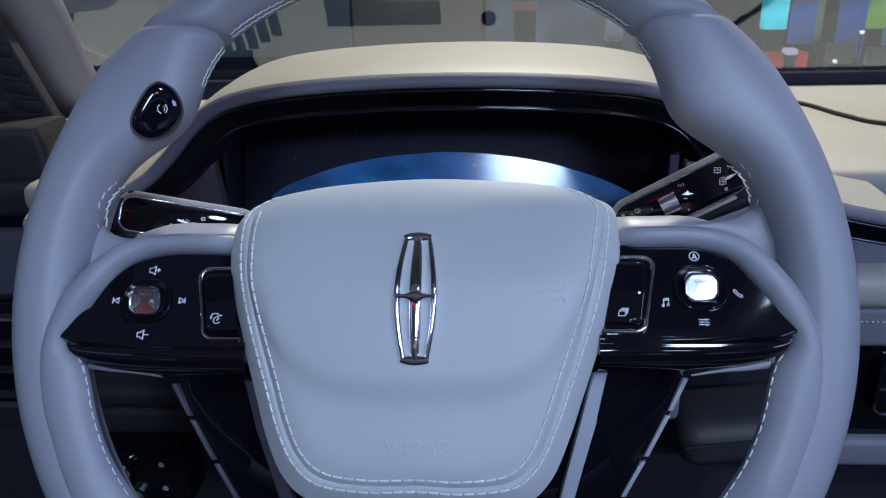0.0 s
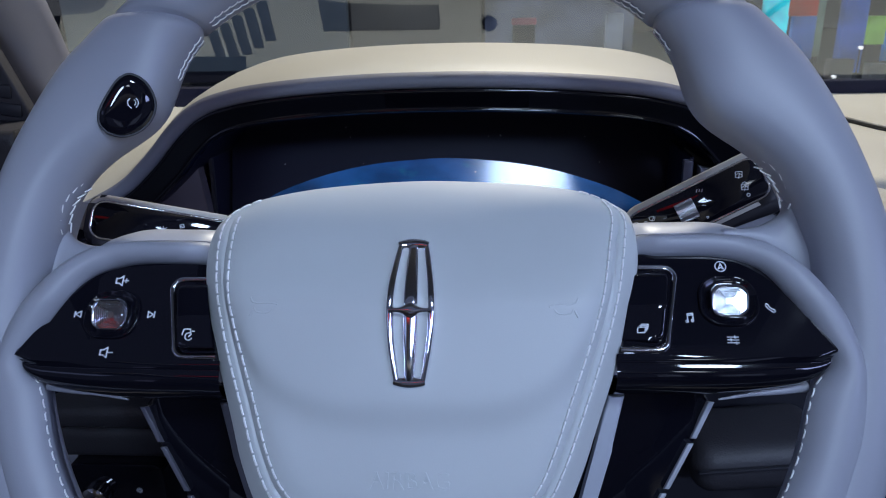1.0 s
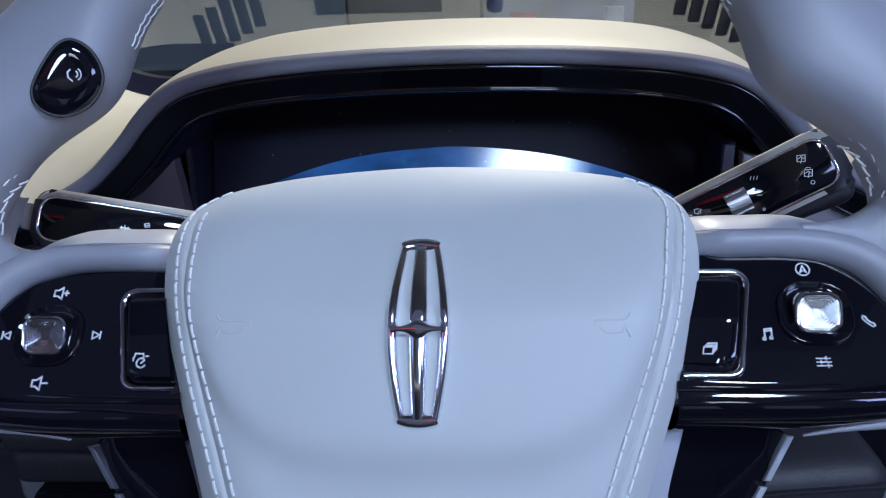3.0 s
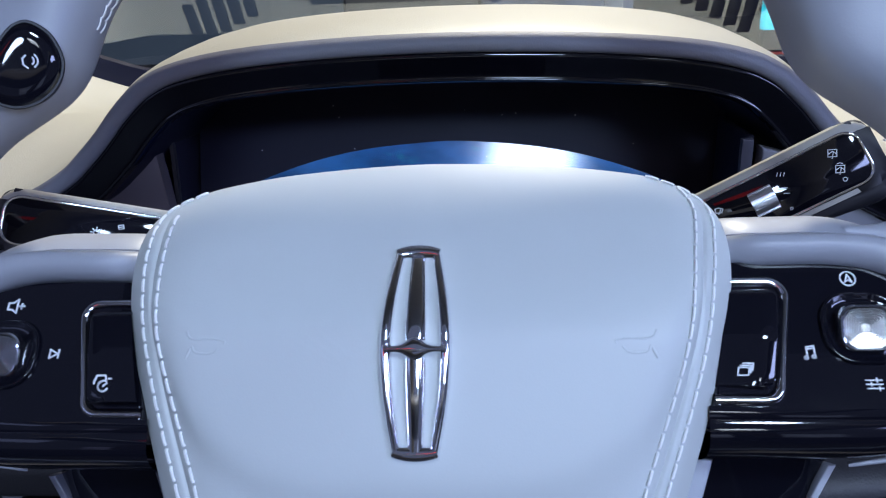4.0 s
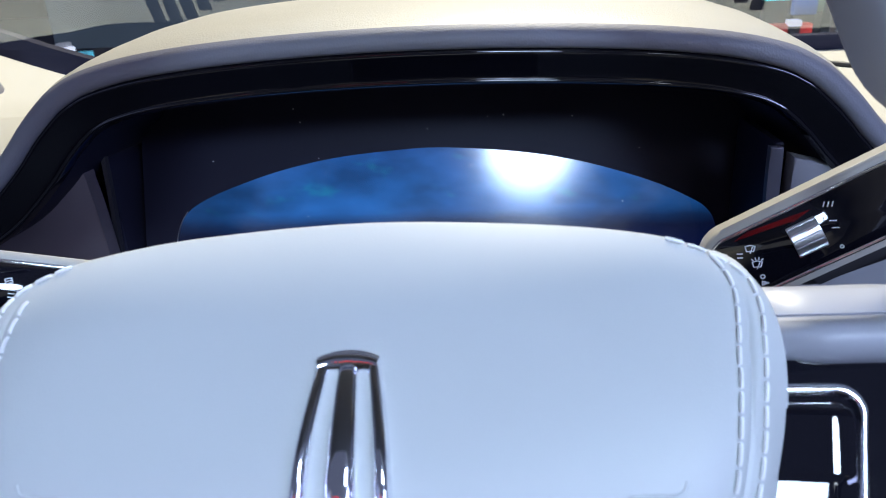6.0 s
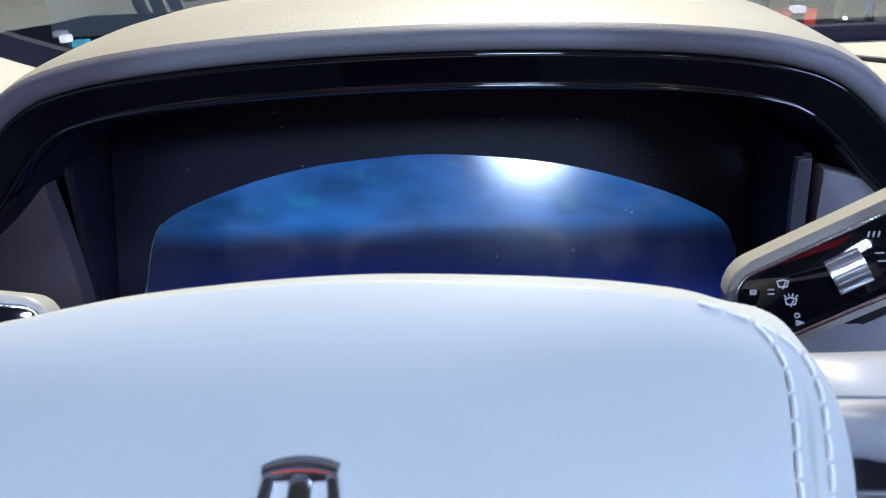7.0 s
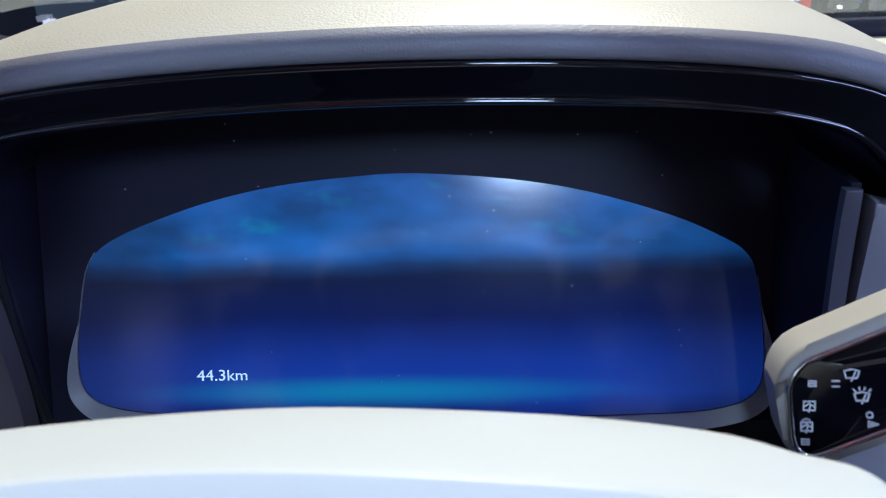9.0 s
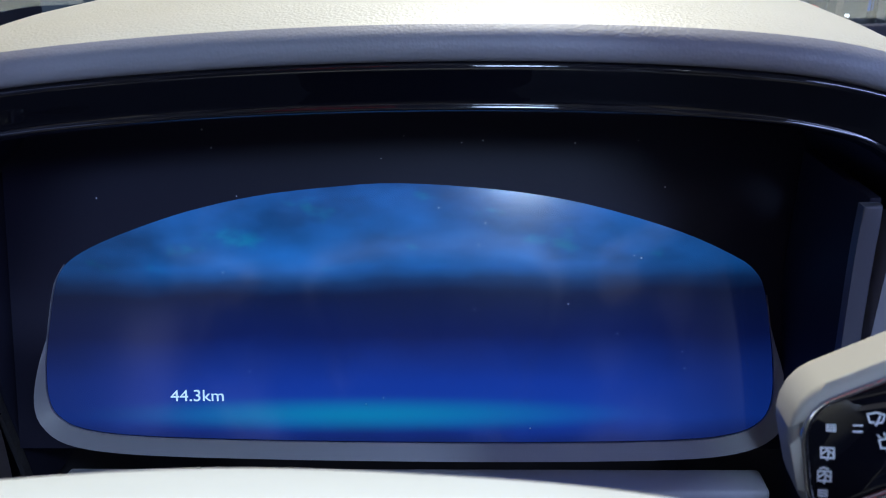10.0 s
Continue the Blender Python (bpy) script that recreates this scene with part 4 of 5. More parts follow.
def screen_material():
    m = bpy.data.materials.new("display_glow")
    m.use_nodes = True
    b = m.node_tree.nodes["Principled BSDF"]
    b.inputs["Base Color"].default_value = (0.004, 0.005, 0.010, 1)
    b.inputs["Roughness"].default_value = 0.125
    b.inputs["Anisotropic"].default_value = 0.35
    b.inputs["Specular IOR Level"].default_value = 0.8
    upright = node(m, "ShaderNodeCombineXYZ", X=0.0, Y=math.sin(LEAN_BACK), Z=math.cos(LEAN_BACK))
    link(m, upright.outputs[0], b.inputs["Tangent"])
    co = node(m, "ShaderNodeTexCoord")
    xyz = node(m, "ShaderNodeSeparateXYZ")
    link(m, co.outputs["Object"], xyz.inputs[0])
    cloud = node(m, "ShaderNodeTexNoise", Scale=22.0, Detail=3.5, Roughness=0.5)
    stretch = node(m, "ShaderNodeMapping")
    stretch.inputs["Scale"].default_value = (1.0, 2.0, 1.0)
    link(m, co.outputs["Object"], stretch.inputs["Vector"])
    link(m, stretch.outputs["Vector"], cloud.inputs["Vector"])
    wob = node(m, "ShaderNodeMath")
    wob.operation = "MULTIPLY_ADD"
    wob.inputs[1].default_value = 0.010
    link(m, cloud.outputs["Fac"], wob.inputs[0])
    link(m, xyz.outputs["Y"], wob.inputs[2])
    height = node(m, "ShaderNodeMapRange")
    height.inputs["From Min"].default_value, height.inputs["From Max"].default_value = -0.060, 0.055
    link(m, wob.outputs[0], height.inputs["Value"])
    ramp = node(m, "ShaderNodeValToRGB")
    stops = [(0.0, (0.004, 0.010, 0.060)), (0.06, (0.006, 0.018, 0.14)), (0.13, (0.008, 0.038, 0.29)), (0.25, (0.007, 0.030, 0.25)), (0.43, (0.004, 0.010, 0.080)), (0.58, (0.004, 0.009, 0.045)), (0.625, (0.006, 0.028, 0.11)), (0.68, (0.010, 0.085, 0.32)), (0.80, (0.010, 0.080, 0.30)), (1.0, (0.010, 0.065, 0.26))]
    els = ramp.color_ramp.elements
    while len(els) < len(stops):
        els.new(0.5)
    for el, (pos, col) in zip(els, stops):
        el.position, el.color = pos, (*[c * 0.85 for c in col], 1)
    link(m, height.outputs["Result"], ramp.inputs["Fac"])
    puff = node(m, "ShaderNodeMapRange")
    puff.inputs["From Min"].default_value, puff.inputs["From Max"].default_value = 0.35, 0.75
    puff.inputs["To Min"].default_value, puff.inputs["To Max"].default_value = 0.60, 1.6
    link(m, cloud.outputs["Fac"], puff.inputs["Value"])
    # a green sheen low in the picture
    spot = node(m, "ShaderNodeMapping")
    spot.inputs["Location"].default_value = (0.14, 5.40, 0)
    spot.inputs["Scale"].default_value = (7.5, 110.0, 0)
    link(m, co.outputs["Object"], spot.inputs["Vector"])
    far = node(m, "ShaderNodeVectorMath")
    far.operation = "LENGTH"
    link(m, spot.outputs["Vector"], far.inputs[0])
    sheen = node(m, "ShaderNodeMapRange")
    sheen.interpolation_type = "SMOOTHSTEP"
    sheen.inputs["To Min"].default_value, sheen.inputs["To Max"].default_value = 0.75, 0.0
    link(m, far.outputs["Value"], sheen.inputs["Value"])
    # pale teal flecks along the clouds' foot
    fleck = node(m, "ShaderNodeTexNoise", Scale=34.0, Detail=4.0, Roughness=0.6)
    link(m, stretch.outputs["Vector"], fleck.inputs["Vector"])
    bright = node(m, "ShaderNodeMapRange")
    bright.inputs["From Min"].default_value, bright.inputs["From Max"].default_value = 0.57, 0.76
    bright.inputs["To Max"].default_value = 0.85
    link(m, fleck.outputs["Fac"], bright.inputs["Value"])
    band = node(m, "ShaderNodeMapRange")
    band.interpolation_type = "SMOOTHSTEP"
    band.inputs["From Min"].default_value, band.inputs["From Max"].default_value = 0.010, 0.016
    link(m, xyz.outputs["Y"], band.inputs["Value"])
    over = node(m, "ShaderNodeMath")
    over.operation = "MULTIPLY"
    link(m, bright.outputs["Result"], over.inputs[0])
    link(m, band.outputs["Result"], over.inputs[1])
    both = node(m, "ShaderNodeMath")
    link(m, over.outputs[0], both.inputs[0])
    link(m, sheen.outputs["Result"], both.inputs[1])
    teal = node(m, "ShaderNodeMix")
    teal.data_type = "RGBA"
    teal.inputs[7].default_value = (0.006, 0.16, 0.30, 1)
    link(m, both.outputs[0], teal.inputs[0])
    link(m, ramp.outputs["Color"], teal.inputs[6])
    link(m, teal.outputs[2], b.inputs["Emission Color"])
    calm = node(m, "ShaderNodeMix")
    calm.inputs[2].default_value = 1.0
    link(m, band.outputs["Result"], calm.inputs[0])
    link(m, puff.outputs["Result"], calm.inputs[3])
    # the picture fades towards its flanks
    wide = node(m, "ShaderNodeMath")
    wide.operation = "ABSOLUTE"
    link(m, xyz.outputs["X"], wide.inputs[0])
    flanks = node(m, "ShaderNodeMapRange")
    flanks.interpolation_type = "SMOOTHSTEP"
    flanks.inputs["From Min"].default_value, flanks.inputs["From Max"].default_value = 0.070, 0.155
    flanks.inputs["To Min"].default_value, flanks.inputs["To Max"].default_value = 1.0, 0.45
    link(m, wide.outputs[0], flanks.inputs["Value"])
    power = node(m, "ShaderNodeMath")
    power.operation = "MULTIPLY"
    link(m, calm.outputs[0], power.inputs[0])
    link(m, flanks.outputs["Result"], power.inputs[1])
    link(m, power.outputs[0], b.inputs["Emission Strength"])
    return m


SCREEN = screen_material()
part("screen", slab(window, -0.004, 0.0, 0), SCREEN, display, "deep blue cloudscape picture", smooth=0)
part("surround", slab([(0.168, 0.105), (-0.168, 0.105), (-0.168, -0.0640), (0.168, -0.0640)], -0.010, -0.0006), MATTE, display, "matte black surround", smooth=0)
GLOWTEXT = material("display_text", (0.6, 0.8, 0.9), 0.5, 0.0, Emission_Color=(0.55, 0.80, 0.95, 1), Emission_Strength=0.55)
part("odometer_text", moved(text_mesh("44.3km", 0.0070, 0.0001), Matrix.Translation((-0.0880, -0.0410, 0.0004)) @ Matrix.Diagonal((1.13, 1.0, 1.0, 1.0))), GLOWTEXT, display, smooth=0)

# trim round the display
trim = thing("cluster_trim", "grey plastic trim below and beside the instrument display", "dash trim")
def lower_frame(d0, d1, z0, z1):
    """A strip that follows the foot of the display window from flank to flank, d0 to d1 outside it."""
    low = spline([(-x, y, 0) for x, y in WINDOW_L[5:]] + [(x, y, 0) for x, y in WINDOW_R[:5:-1]], 4, closed=False)
    rows = [[], [], [], []]
    for i, p in enumerate(low):
        # Narrowing up the flanks stands for the light fading along the frame.
        fade = max(0.02, min(1.0, (-0.014 - p.y) / 0.038))
        t = (low[min(len(low) - 1, i + 1)] - low[max(0, i - 1)]).normalized()
        out = Vector((t.y, -t.x, 0))
        for row, d, z in zip(rows, (d0, d0 + 0.0002, d0 + (d1 - d0) * fade - 0.0002, d0 + (d1 - d0) * fade), (-0.006, z0, z0 + (z1 - z0) * fade, -0.006)):
            row.append(DISPLAY @ (p + out * d + Vector((0, 0, z))))
    return loft(rows)


part("frame_strip", lower_frame(0.0004, 0.0072, 0.0004, 0.0040), STRIP, trim, "satin grey frame strip", smooth=40)
part("frame_lip", box(0.290, 0.014, 0.0065, 0.002, (0.003, 0.5675, 0.9500), 3), STRIP, trim, "satin grey lower lip")
part("shelf_front", box(0.335, 0.040, 0.060, 0.006, (0.003, 0.540, 0.9120), 3), GREYTRIM, trim)
UPRIGHT = Matrix.Rotation(math.pi / 2, 4, "X")
for sx, x, y, wide in ((1, 0.1572, 0.547, 0.0058), (-1, -0.1690, 0.579, 0.0022)):
    bow = [(sx * (wide / 2 - 0.0014 * math.cos(math.pi * k / 12)), 0.150 * k / 24) for k in range(25)]
    rim = bow + [(u - sx * wide, v) for u, v in bow[::-1]]
    # The left strip is a darker copy, its shade put into the colour.
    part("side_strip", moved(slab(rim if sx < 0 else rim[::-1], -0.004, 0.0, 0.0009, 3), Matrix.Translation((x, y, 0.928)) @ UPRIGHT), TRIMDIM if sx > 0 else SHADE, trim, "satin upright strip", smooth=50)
    part("side_wall", box(0.0040, 0.052, 0.152, 0.001, (x + sx * wide * 0.25, y + 0.0310, 1.003)), MATTE, trim, "dark side wall")
for sx, x, y, bulge_out in ((1, 0.1640, 0.5475, 0.0), (-1, -0.1715, 0.566, 0.0040)):
    inner = [(x - sx * bulge_out * math.sin(math.pi * min(1.0, max(0.0, (k - 4) / 18))) ** 0.8, 0.915 + 0.165 * k / 24) for k in range(25)]
    plate = [(x + sx * 0.085, 0.915)] + inner[:-1] + [(x + sx * 0.028, 1.066), (x + sx * 0.052, 1.040), (x + sx * 0.085, 1.022)]
    # The left panel takes a darkened copy of the grey trim, for shade.
    part("side_panel", moved(slab(plate if sx > 0 else plate[::-1], -0.010, 0.0, 0.0015, 2), Matrix.Translation((0, y, 0)) @ UPRIGHT), GREYTRIM if sx > 0 else SHADETRIM, trim, "grey side panel", smooth=50)

# ---- dashboard ----
dash = thing("dashboard", "cream and grey leather dashboard with black inlays", "dashboard")
part("dash_top", box(0.54, 0.30, 0.03, 0.008, (0.0, 0.865, 1.0351), 3), CREAM, dash, "cream dash top")
for sx in (-1, 1):
    end = 0.74 if sx > 0 else 0.350

    def side(name, y0, y1, z0, z1, bevel, mat, label, x0=0.285):
        part(name, box(end - x0, y1 - y0, z1 - z0, bevel, (sx * (x0 + end) / 2, (y0 + y1) / 2, (z0 + z1) / 2), 4), mat, dash, label)
    side("dash_top", 0.600, 1.012, 1.018, 1.0500 if sx > 0 else 1.0440, 0.010, CREAM, "cream dash top", 0.245)
    part("inner_trim", box(0.118, 0.20, 0.225, 0.006, (sx * 0.2290, 0.705, 0.900), 3), DARK, dash, "dark inner trim")
    side("dash_gap", 0.622, 0.95, 1.000, 1.020, 0.002, BLACK, "gloss black inlay")
    side("dash_front", 0.612, 0.95, 0.955, 1.002, 0.008, GREYHIDE, "grey hide front")
    side("dash_roll", 0.585, 0.80, 0.940, 0.972, 0.013, CREAM, "cream padded roll")
    side("dash_band", 0.592, 0.80, 0.905, 0.942, 0.006, GREYHIDE, "grey stitched band")
    side("dash_fascia", 0.600, 0.80, 0.815, 0.907, 0.004, BLACK, "gloss black fascia")
    side("dash_ledge", 0.590, 0.80, 0.790, 0.817, 0.006, GREYHIDE, "grey ledge")
part("dash_knee", box(1.46, 0.16, 0.36, 0.02, (0.0, 0.725, 0.625), 4), DARK, dash, "dark knee bolster")
well = part("head_up_well", joined(box(0.134, 0.135, 0.006, 0.002, (-0.093, 0.838, 1.0535)), box(0.118, 0.119, 0.006, 0.002, (-0.093, 0.838, 1.0545))), DARK, None)
tagged(well, "black head-up display well set in the dash top", "display well")
for x0 in (-0.300, 0.215):
    grille = thing("defroster_grille", "black slotted defroster grille in the dash top", "air vent", Matrix.Translation((x0, 0.918, 1.0505)), "defroster grilles")
    for k in range(5):
        part("slot", moved(box(0.0125, 0.052, 0.003, 0.001, (0, 0, 0)), Matrix.Translation((0.009 + 0.0165 * k, 0.012 - 0.009 * k if x0 < 0 else -0.024 + 0.009 * k, 0))), MATTE, grille)
sensor = part("light_sensor", moved(tube([(0, 0, 0), (0, 0, 0.004), (0, 0, 0.0065), (0, 0, 0.008)], [0.009, 0.0085, 0.006, 0.002], 16), Matrix.Translation((0.030, 0.902, 1.050))), BLACK, None, smooth=60)
tagged(sensor, "small black domed light sensor on the dash", "sensor")
cable = part("cable", tube(spline([(0.30, 0.93, 1.052), (0.36, 0.868, 1.052), (0.378, 0.805, 1.052), (0.40, 0.758, 1.052), (0.47, 0.735, 1.052), (0.60, 0.74, 1.052)], 8, closed=False), 0.0024, 8), CABLE, None, smooth=60)
tagged(cable, "thin black cable lying across the cream dash top", "cable")

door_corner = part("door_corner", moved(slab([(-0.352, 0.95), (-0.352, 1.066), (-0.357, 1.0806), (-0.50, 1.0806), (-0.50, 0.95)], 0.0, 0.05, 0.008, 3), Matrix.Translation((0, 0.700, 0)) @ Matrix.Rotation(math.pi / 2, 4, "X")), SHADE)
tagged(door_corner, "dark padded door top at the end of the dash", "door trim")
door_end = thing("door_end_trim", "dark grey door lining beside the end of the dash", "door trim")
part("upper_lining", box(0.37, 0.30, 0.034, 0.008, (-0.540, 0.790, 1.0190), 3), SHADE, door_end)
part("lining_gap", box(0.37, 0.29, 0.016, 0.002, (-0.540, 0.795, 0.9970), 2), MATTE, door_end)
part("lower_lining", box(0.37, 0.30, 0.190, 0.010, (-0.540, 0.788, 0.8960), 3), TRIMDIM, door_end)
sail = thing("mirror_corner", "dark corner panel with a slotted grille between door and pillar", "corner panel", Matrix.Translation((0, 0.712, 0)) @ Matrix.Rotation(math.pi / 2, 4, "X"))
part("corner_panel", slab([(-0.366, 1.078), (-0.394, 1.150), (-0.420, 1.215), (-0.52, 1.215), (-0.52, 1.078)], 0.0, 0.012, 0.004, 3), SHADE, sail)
for k in range(5):
    for j in range(3):
        cx, cz = -0.388 - 0.030 * j - 0.0060 * k, 1.0905 + 0.0165 * k
        part("grille_slot", moved(box(0.026, 0.0115, 0.003, 0.002, (0, 0, 0)), Matrix.Translation((cx, cz, 0.0125)) @ Matrix.Rotation(radians(-9), 4, "Z")), DARK, sail)


def slatted_vent(x0, x1, y, z0, z1):
    ob = thing("air_vent", "black dashboard air vent with slim horizontal slats", "air vent", Matrix.Translation(((x0 + x1) / 2, y, (z0 + z1) / 2)))
    w, h = x1 - x0, z1 - z0
    part("housing", box(w, 0.02, h, 0.003, (0, 0.012, 0)), BLACK, ob)
    for k in range(4):
        part("slat", box(w - 0.008, 0.012, 0.0022, 0.0008, (0, -0.002, h * (k / 4 + 0.125) - h / 2)), SATIN if k == 3 else DARK, ob)


slatted_vent(-0.45, -0.330, 0.588, 0.845, 0.945)
media = thing("media_control", "gloss black control block framed in chrome", "control panel", Matrix.Translation((0.392, 0.590, 0.872)))
part("block", moved(slab(rounded(0.098, 0.052, 0.010, 5), -0.012, 0.006, 0.002, 2), Matrix.Rotation(math.pi / 2, 4, "X")), BLACK, media)
part("block_frame", moved(tube([(u, v, 0.006) for u, v in rounded(0.094, 0.048, 0.009, 5)], 0.0010, 6, closed=True), Matrix.Rotation(math.pi / 2, 4, "X")), CHROME, media, "chrome frame", smooth=60)
part("divider", box(0.092, 0.001, 0.0008, 0, (0, -0.0066, 0)), SATIN, media)
row = joined(*[moved(tube([(0, 0, 0), (0.0018, 0, 0)], 0.0005, 5), Matrix.Translation((0.29 + 0.0042 * k, 0.5905, 0.9300))) for k in range(40)])
tagged(part("dash_stitching", row, THREAD, dash, "pale running stitch"), kind="stuff")

switch = thing("light_switch", "black lamp switch block with chrome knobs", "switch", Matrix.Translation((-0.236, 0.500, 0.842)))
part("switch_block", moved(slab(rounded(0.070, 0.062, 0.008, 4), -0.03, 0.0, 0.003, 2), Matrix.Rotation(math.pi / 2, 4, "X")), BLACK, switch)
part("switch_knob", moved(tube([(0, 0, 0), (0, 0, 0.008), (0, 0, 0.010)], [0.0095, 0.009, 0.006], 20), Matrix.Translation((-0.014, -0.001, 0.008)) @ Matrix.Rotation(math.pi / 2, 4, "X")), CHROME, switch, "chrome rotary knob", smooth=50)
part("switch_knob", moved(tube([(0, 0, 0), (0, 0, 0.006), (0, 0, 0.007)], [0.0075, 0.007, 0.005], 20), Matrix.Translation((-0.010, -0.001, -0.022)) @ Matrix.Rotation(math.pi / 2, 4, "X")), SATIN, switch, smooth=50)
for dz in (0.010, -0.012):
    part("symbol", moved(strokes(LIGHT, 0.0005), Matrix.Translation((0.016, -0.0006, dz)) @ Matrix.Rotation(math.pi / 2, 4, "X")), PRINT, switch, smooth=0)
# Knee trim and bolster carry the shade below the dash in their colour.
knee = thing("knee_trim", "brown-grey padded trim below the dashboard, darkened for shade", "trim")
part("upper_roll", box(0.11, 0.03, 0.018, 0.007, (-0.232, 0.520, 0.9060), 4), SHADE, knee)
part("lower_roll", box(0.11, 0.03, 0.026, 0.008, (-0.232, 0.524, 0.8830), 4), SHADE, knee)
bolster = thing("knee_bolster", "grey padded bolster beside the steering column, darkened for shade", "trim")
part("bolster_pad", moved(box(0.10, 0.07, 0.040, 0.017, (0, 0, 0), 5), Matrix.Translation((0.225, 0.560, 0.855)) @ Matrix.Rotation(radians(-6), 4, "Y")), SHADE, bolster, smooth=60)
part("bolster_seam", moved(box(0.096, 0.004, 0.002, 0.0008, (0, 0, 0)), Matrix.Translation((0.225, 0.5240, 0.862)) @ Matrix.Rotation(radians(-6), 4, "Y")), DARK, bolster)

# ---- windscreen, pillars and shell ----


def pane(poly):
    bm = bmesh.new()
    bm.faces.new([bm.verts.new((u, v, 0)) for u, v in poly])
    return bm


glass = bpy.data.materials.new("windscreen_glass")
glass.use_nodes = True
nt = glass.node_tree
nt.nodes.remove(nt.nodes["Principled BSDF"])
clear, shine, fres, mixer = nt.nodes.new("ShaderNodeBsdfTransparent"), nt.nodes.new("ShaderNodeBsdfGlossy"), nt.nodes.new("ShaderNodeFresnel"), nt.nodes.new("ShaderNodeMixShader")
clear.inputs[0].default_value = (0.86, 0.89, 0.91, 1)
shine.inputs["Color"].default_value = (0.84, 0.92, 1.0, 1)
shine.inputs["Roughness"].default_value = 0.02
fres.inputs["IOR"].default_value = 2.0
nt.links.new(fres.outputs[0], mixer.inputs[0])
nt.links.new(clear.outputs[0], mixer.inputs[1])
nt.links.new(shine.outputs[0], mixer.inputs[2])
nt.links.new(mixer.outputs[0], nt.nodes["Material Output"].inputs[0])
windscreen = part("windscreen", moved(pane([(-0.78, 0.0), (0.78, 0.0), (0.67, 0.655), (-0.67, 0.655)]), Matrix.Translation((0, 1.008, 1.048)) @ Matrix.Rotation(radians(150), 4, "X")), glass, None, smooth=0)
tagged(windscreen, "slanting clear windscreen above the dashboard", "windscreen", "", "structure")
# Unseen header, placed and cut to shape the lamps' light on the wheel.
header = part("roof_header", moved(box(1.34, 0.330, 0.035, 0.010), Matrix.Translation((0, 0.275, 1.4657)) @ Matrix.Rotation(radians(-14.5), 4, "X")), CLOTH)
tagged(header, "unseen grey cloth headliner above the windscreen, cut to suit the lamps", "roof", "", "structure")
# Unseen roof pieces round an added gap that lets the lamps in.
for name, sx, sy, x, y in (("roof", 1.30, 0.62, 0, -1.30), ("roof", 0.13, 0.73, -0.585, -0.628), ("roof", 0.13, 0.73, 0.585, -0.628)):
    roof = part(name, box(sx, sy, 0.04, 0.012, (x, y, 1.60)), CLOTH)
    tagged(roof, "unseen grey cloth headliner round a gap left for the lamps", "roof", "", "structure")
floor = part("floor", box(1.5, 2.9, 0.04, 0.0, (0, -0.35, 0.40)), DARK)
tagged(floor, "dark carpeted car floor", "floor", "", "structure")
for sx in (-1, 1):
    door = part("door_panel", box(0.06, 2.6, 0.60, 0.02, (sx * 0.76, -0.35, 0.72)), DARK)
    tagged(door, "dark door lining", "door", "", "structure")
back = part("bulkhead", box(1.46, 0.06, 0.55, 0.02, (0, -1.66, 0.70)), DARK)
tagged(back, "plain dark rear bulkhead", "wall", "", "structure")
pillar = thing("pillar", "pale grey windscreen pillar trim", "pillar")
part("pillar_trim", tube(spline([(-0.412, 0.865, 1.010), (-0.416, 0.840, 1.056), (-0.414, 0.800, 1.122), (-0.409, 0.760, 1.182), (-0.408, 0.66, 1.27), (-0.43, 0.48, 1.39), (-0.46, 0.25, 1.51)], 4, closed=False), 0.0300, 20), GREYHIDE, pillar, smooth=60)


def corner_height(x):
    """The dash top's rise towards the foot of the pillar."""
    t = max(0.0, -0.335 - x)
    return 1.0500 + 0.46 * t * t / (t + 0.045)


corner_x = [-0.260 - 0.010 * k for k in range(23)]
part("dash_corner", loft([[(max(x, far), y, corner_height(max(x, far)) + dz) for x in corner_x] for y, dz, far in ((0.660, -0.040, -0.385), (0.664, -0.006, -0.385), (0.680, 0.0008, -0.385), (0.80, 0.0008, -0.395), (0.86, 0.0008, -0.44), (0.944, 0.0008, -0.48), (0.9445, -0.03, -0.48))]), CREAM, dash, "cream dash corner rising to the pillar", smooth=50)
corner_strip = loft([[(x, y - 0.12 * max(0.0, -0.38 - x), corner_height(x) + dz) for x in corner_x] for y, dz in ((0.9400, -0.010), (0.9405, 0.0022), (0.952, 0.0205), (0.962, 0.0215), (0.965, -0.010))])
frit = part("windscreen_foot", joined(box(1.10, 0.016, 0.016, 0.003, (0.19, 0.996, 1.0570)), corner_strip), MATTE)
tagged(frit, "black strip along the foot of the windscreen", "trim", "", "structure")

for name, path in (("pillar", [(0.75, 0.98, 1.03), (0.72, 0.70, 1.24), (0.665, 0.34, 1.445)]), ("rear_pillar", [(-0.66, -1.60, 0.98), (-0.62, -1.50, 1.60)]), ("rear_pillar", [(0.66, -1.60, 0.98), (0.62, -1.50, 1.60)])):
    ob = thing(name, "grey roof pillar trim of the car", "pillar")
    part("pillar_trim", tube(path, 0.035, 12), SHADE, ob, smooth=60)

# ---- hall beyond the glass ----
hall = part("hall_floor", box(40, 30, 0.1, 0, (0, 12, -0.05)), HALLDARK)
tagged(hall, "dark exhibition hall floor", "floor", "", "structure")
wall = part("hall_wall", box(40, 0.3, 8, 0, (0, 16, 4)), HALLDARK)
tagged(wall, "dark far wall of the exhibition hall", "wall", "", "structure")


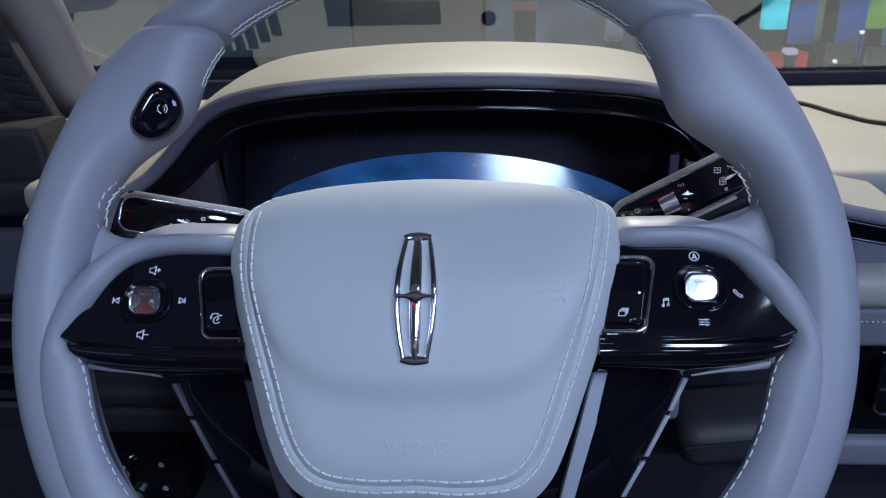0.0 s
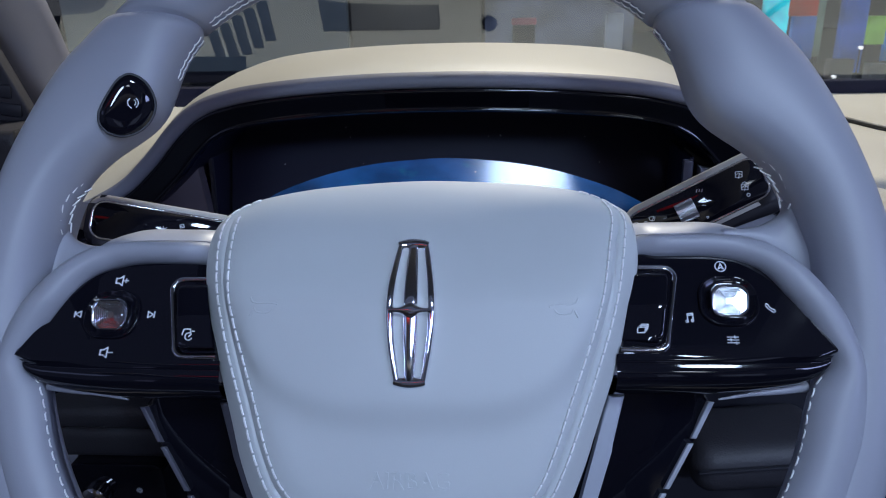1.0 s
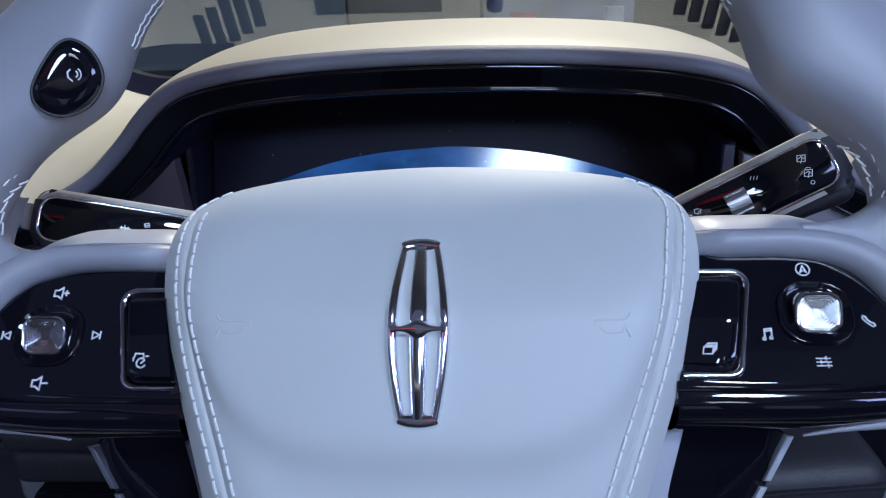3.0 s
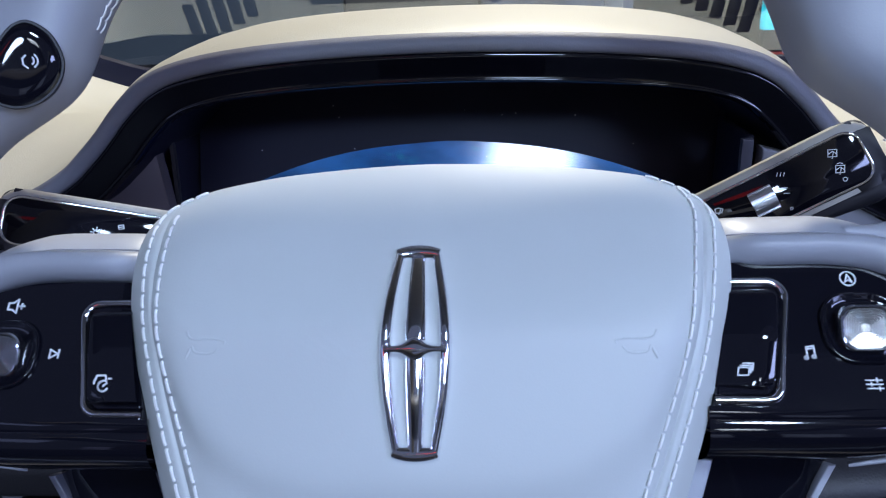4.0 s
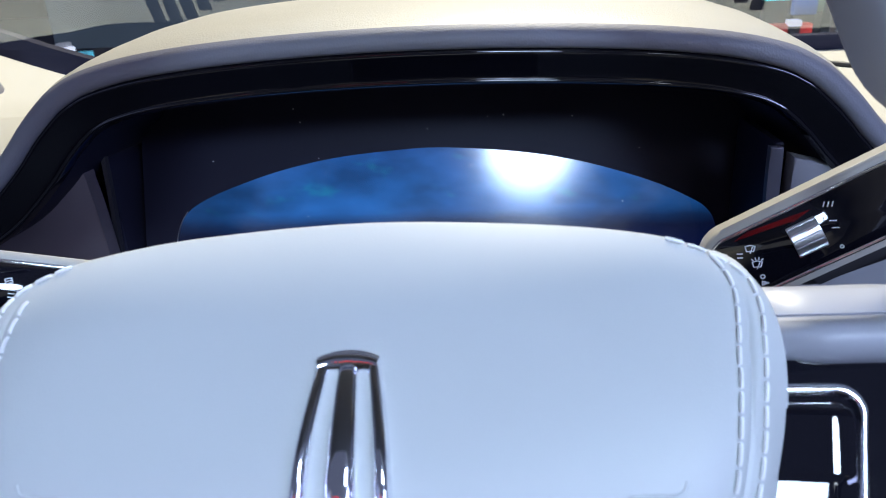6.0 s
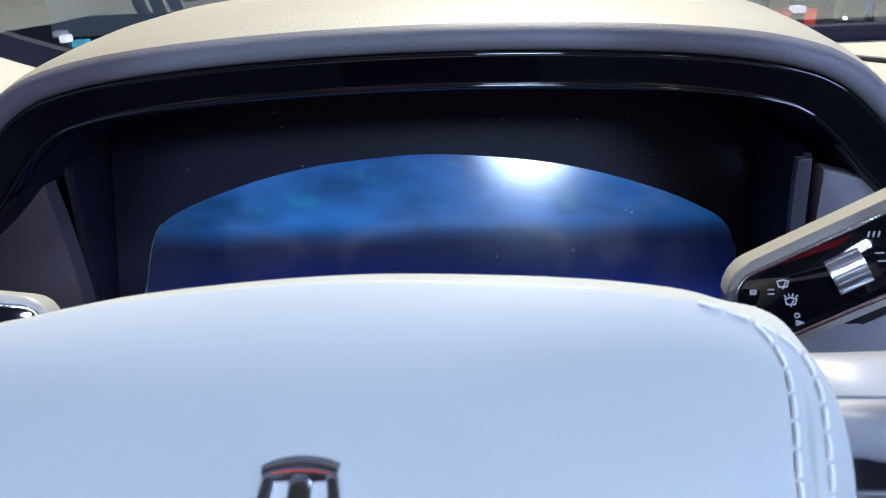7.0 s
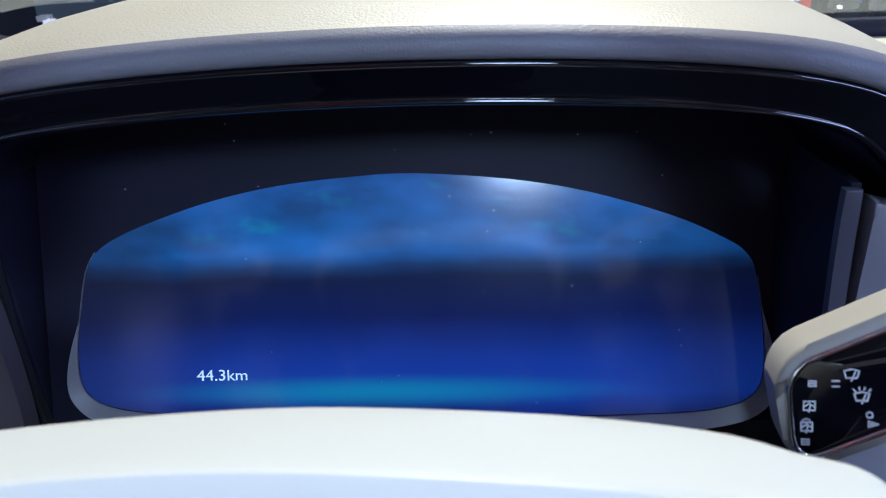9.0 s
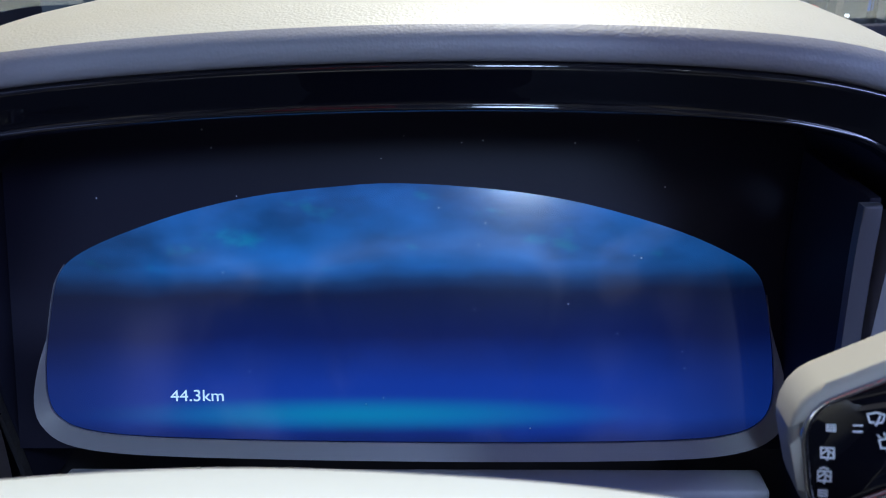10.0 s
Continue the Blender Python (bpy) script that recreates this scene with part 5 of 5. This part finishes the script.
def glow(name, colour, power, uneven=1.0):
    """A lit picture or panel, or hall light given as glow to a plain thing: uneven patches of its colour."""
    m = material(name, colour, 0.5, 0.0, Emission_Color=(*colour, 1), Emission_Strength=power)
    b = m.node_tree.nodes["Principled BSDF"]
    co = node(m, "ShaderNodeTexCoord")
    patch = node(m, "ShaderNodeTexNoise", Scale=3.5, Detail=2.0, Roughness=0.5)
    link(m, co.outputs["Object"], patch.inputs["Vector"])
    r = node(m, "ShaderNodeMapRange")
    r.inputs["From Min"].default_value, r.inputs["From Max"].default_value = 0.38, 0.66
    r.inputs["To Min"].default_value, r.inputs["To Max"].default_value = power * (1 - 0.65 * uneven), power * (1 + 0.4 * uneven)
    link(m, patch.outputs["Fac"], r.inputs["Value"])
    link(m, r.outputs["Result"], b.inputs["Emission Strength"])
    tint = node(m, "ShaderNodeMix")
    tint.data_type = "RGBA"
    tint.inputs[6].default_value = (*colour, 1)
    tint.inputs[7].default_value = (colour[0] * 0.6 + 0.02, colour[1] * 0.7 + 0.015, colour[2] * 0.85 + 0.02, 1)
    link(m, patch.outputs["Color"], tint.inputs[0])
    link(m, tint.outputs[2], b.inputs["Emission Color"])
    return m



def stand(name, label, category, x, z, w, h, mat, y=7.0, d=0.12):
    """A lit panel or banner on a plinth that reaches the hall floor."""
    ob = thing(name, label, category, Matrix.Translation((x, y, 0)))
    part("face", box(w, d, h, 0.01, (0, 0, z)), mat, ob)
    if z - h / 2 > 0.02:
        part("plinth", box(w * 0.9, d, z - h / 2, 0.01, (0, 0.01, (z - h / 2) / 2)), HALLDARK, ob)


SPOT = glow("spot_light", (1.0, 0.97, 0.9), 2.5)
stand("video_wall", "lit teal video screen in the hall", "screen", 2.54, 0.93, 0.20, 0.78, glow("teal_light", (0.02, 0.55, 0.62), 1.6))
stand("banner", "orange banner top in the hall", "banner", 2.75, 1.00, 0.26, 0.44, glow("orange_light", (0.55, 0.055, 0.02), 0.45))
stand("banner", "blue and red exhibition banner", "banner", 2.76, 0.60, 0.20, 0.36, glow("blue_light", (0.025, 0.10, 0.34), 0.8), 6.95)
stand("banner", "pale green upright in the hall", "banner", 2.94, 0.70, 0.09, 0.55, glow("green_upright_glow", (0.10, 0.16, 0.12), 0.8), 7.1)
stand("banner", "blue and red exhibition banner", "banner", 3.21, 0.60, 0.20, 0.62, glow("blue_light_deep", (0.02, 0.09, 0.38), 0.8))
stand("light_box", "bright green light box in the hall", "light box", 3.45, 0.64, 0.16, 0.24, glow("lime_light", (0.25, 0.50, 0.08), 0.7), 7.1)
stand("light_box", "blue light box in the hall", "light box", 3.62, 0.52, 0.24, 0.30, glow("azure_light", (0.03, 0.20, 0.50), 0.8), 7.15)
# Counters, banners and chairs are no lamps; their glow is painted hall light.
stand("counter", "red counter on the exhibition stand", "counter", 2.60, 0.30, 0.36, 0.13, glow("red_counter_glow", (0.50, 0.03, 0.02), 0.9), 6.8)
stand("spotlight_box", "small white light box on the red counter", "light box", 2.62, 0.375, 0.10, 0.05, glow("lamp_glow", (0.95, 0.9, 1.0), 1.6), 6.75)
stand("chair_shell", "grey shell chair on the exhibition stand", "chair", 3.02, 0.36, 0.20, 0.16, glow("grey_chair_glow", (0.12, 0.12, 0.11), 0.55), 6.7)
stand("chair_shell", "grey shell chair on the exhibition stand", "chair", 3.28, 0.34, 0.16, 0.14, glow("pale_chair_glow", (0.15, 0.15, 0.15), 0.55), 6.6)
# The next two are added glow that makes the haze in the windscreen.
stand("glow_panel", "added blue-grey glow panel for the haze in the windscreen", "display wall", -3.3, 0.9, 3.4, 1.5, glow("haze_glow", (0.10, 0.14, 0.18), 0.28, 0.15), 9.0)
stand("glow_panel", "added dim grey glow panel for the veil in the windscreen", "display wall", -0.8, 0.9, 1.5, 1.4, glow("veil_glow", (0.085, 0.088, 0.085), 0.45, 0.15), 9.0)
stand("glow_panel", "dim blue-grey display wall in the hall", "display wall", 0.75, 0.9, 1.5, 1.3, glow("dim_blue_light", (0.07, 0.09, 0.14), 0.8), 8.0)
stand("banner", "faint red strip before the display wall", "banner", 0.38, 0.74, 0.24, 0.06, glow("faint_red_glow", (0.22, 0.06, 0.10), 0.6), 7.6)
stand("banner", "pale poster beside the display wall", "banner", 1.25, 0.60, 0.16, 0.40, glow("poster_glow", (0.30, 0.34, 0.40), 0.5), 7.6)
for x, z, r in ((3.33, 0.42, 0.014), (3.60, 0.38, 0.018), (3.66, 0.36, 0.018), (3.08, 0.55, 0.012), (2.90, 0.32, 0.012), (3.42, 0.30, 0.015)):
    ob = thing("spotlight", "small white spotlight on a thin stand in the hall", "lamp", Matrix.Translation((x, 6.5, 0)), "hall spotlights")
    part("bulb", tube([(0, -0.02, z), (0, 0.02, z)], r, 10), SPOT, ob)
    part("stem", tube([(0, 0.01, 0), (0, 0.01, z - r)], 0.006, 6), HALLDARK, ob)
stand("video_wall", "lit teal video screen in the hall", "screen", -3.63, 0.318, 0.13, 0.06, glow("teal_light_soft", (0.06, 0.40, 0.55), 1.3))
stand("light_box", "small white light box in the hall", "light box", -3.735, 0.372, 0.07, 0.06, glow("white_light", (0.92, 0.90, 1.0), 2.6), 6.95)
stand("counter", "dim white counter on the exhibition stand", "counter", -3.83, 0.405, 0.10, 0.05, glow("white_counter_glow", (0.45, 0.46, 0.52), 1.0), 7.05)
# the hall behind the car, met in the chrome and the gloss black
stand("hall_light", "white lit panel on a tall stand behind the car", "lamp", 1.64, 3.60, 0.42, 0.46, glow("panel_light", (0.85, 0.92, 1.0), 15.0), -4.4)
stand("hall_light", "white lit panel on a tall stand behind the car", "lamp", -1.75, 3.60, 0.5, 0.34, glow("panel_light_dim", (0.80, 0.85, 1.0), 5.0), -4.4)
stand("glow_panel", "lit red display wall behind the car", "display wall", -0.95, 3.05, 1.1, 0.30, glow("red_wall_light", (0.75, 0.02, 0.02), 1.0), -2.6)
# Two unseen pale panels, added to brighten the chrome and lift the blacks.
stand("glow_panel", "added pale blue glow panel behind the car", "display wall", 2.0, 1.7, 1.6, 1.2, glow("pale_fill_glow", (0.45, 0.52, 0.75), 0.9), -5.0)
stand("glow_panel", "added pale blue glow panel behind the car", "display wall", -2.2, 1.6, 1.4, 1.0, glow("pale_fill_glow_dim", (0.40, 0.42, 0.70), 0.7), -5.0)

# dust on the display glass
dust_bms = []
for k in range(26):
    x, y, r = random.uniform(-0.155, 0.155), random.uniform(-0.055, 0.075), random.uniform(0.00012, 0.00035)
    dust_bms.append(moved(tube([(0, 0, 0), (0, 0, 0.0003)], r, 5), DISPLAY @ Matrix.Translation((x, y, 0.0004))))
dust = part("dust_specks", joined(*dust_bms), PRINT, None, smooth=0)
tagged(dust, "pale dust specks on the display glass", "dust", "", "stuff")
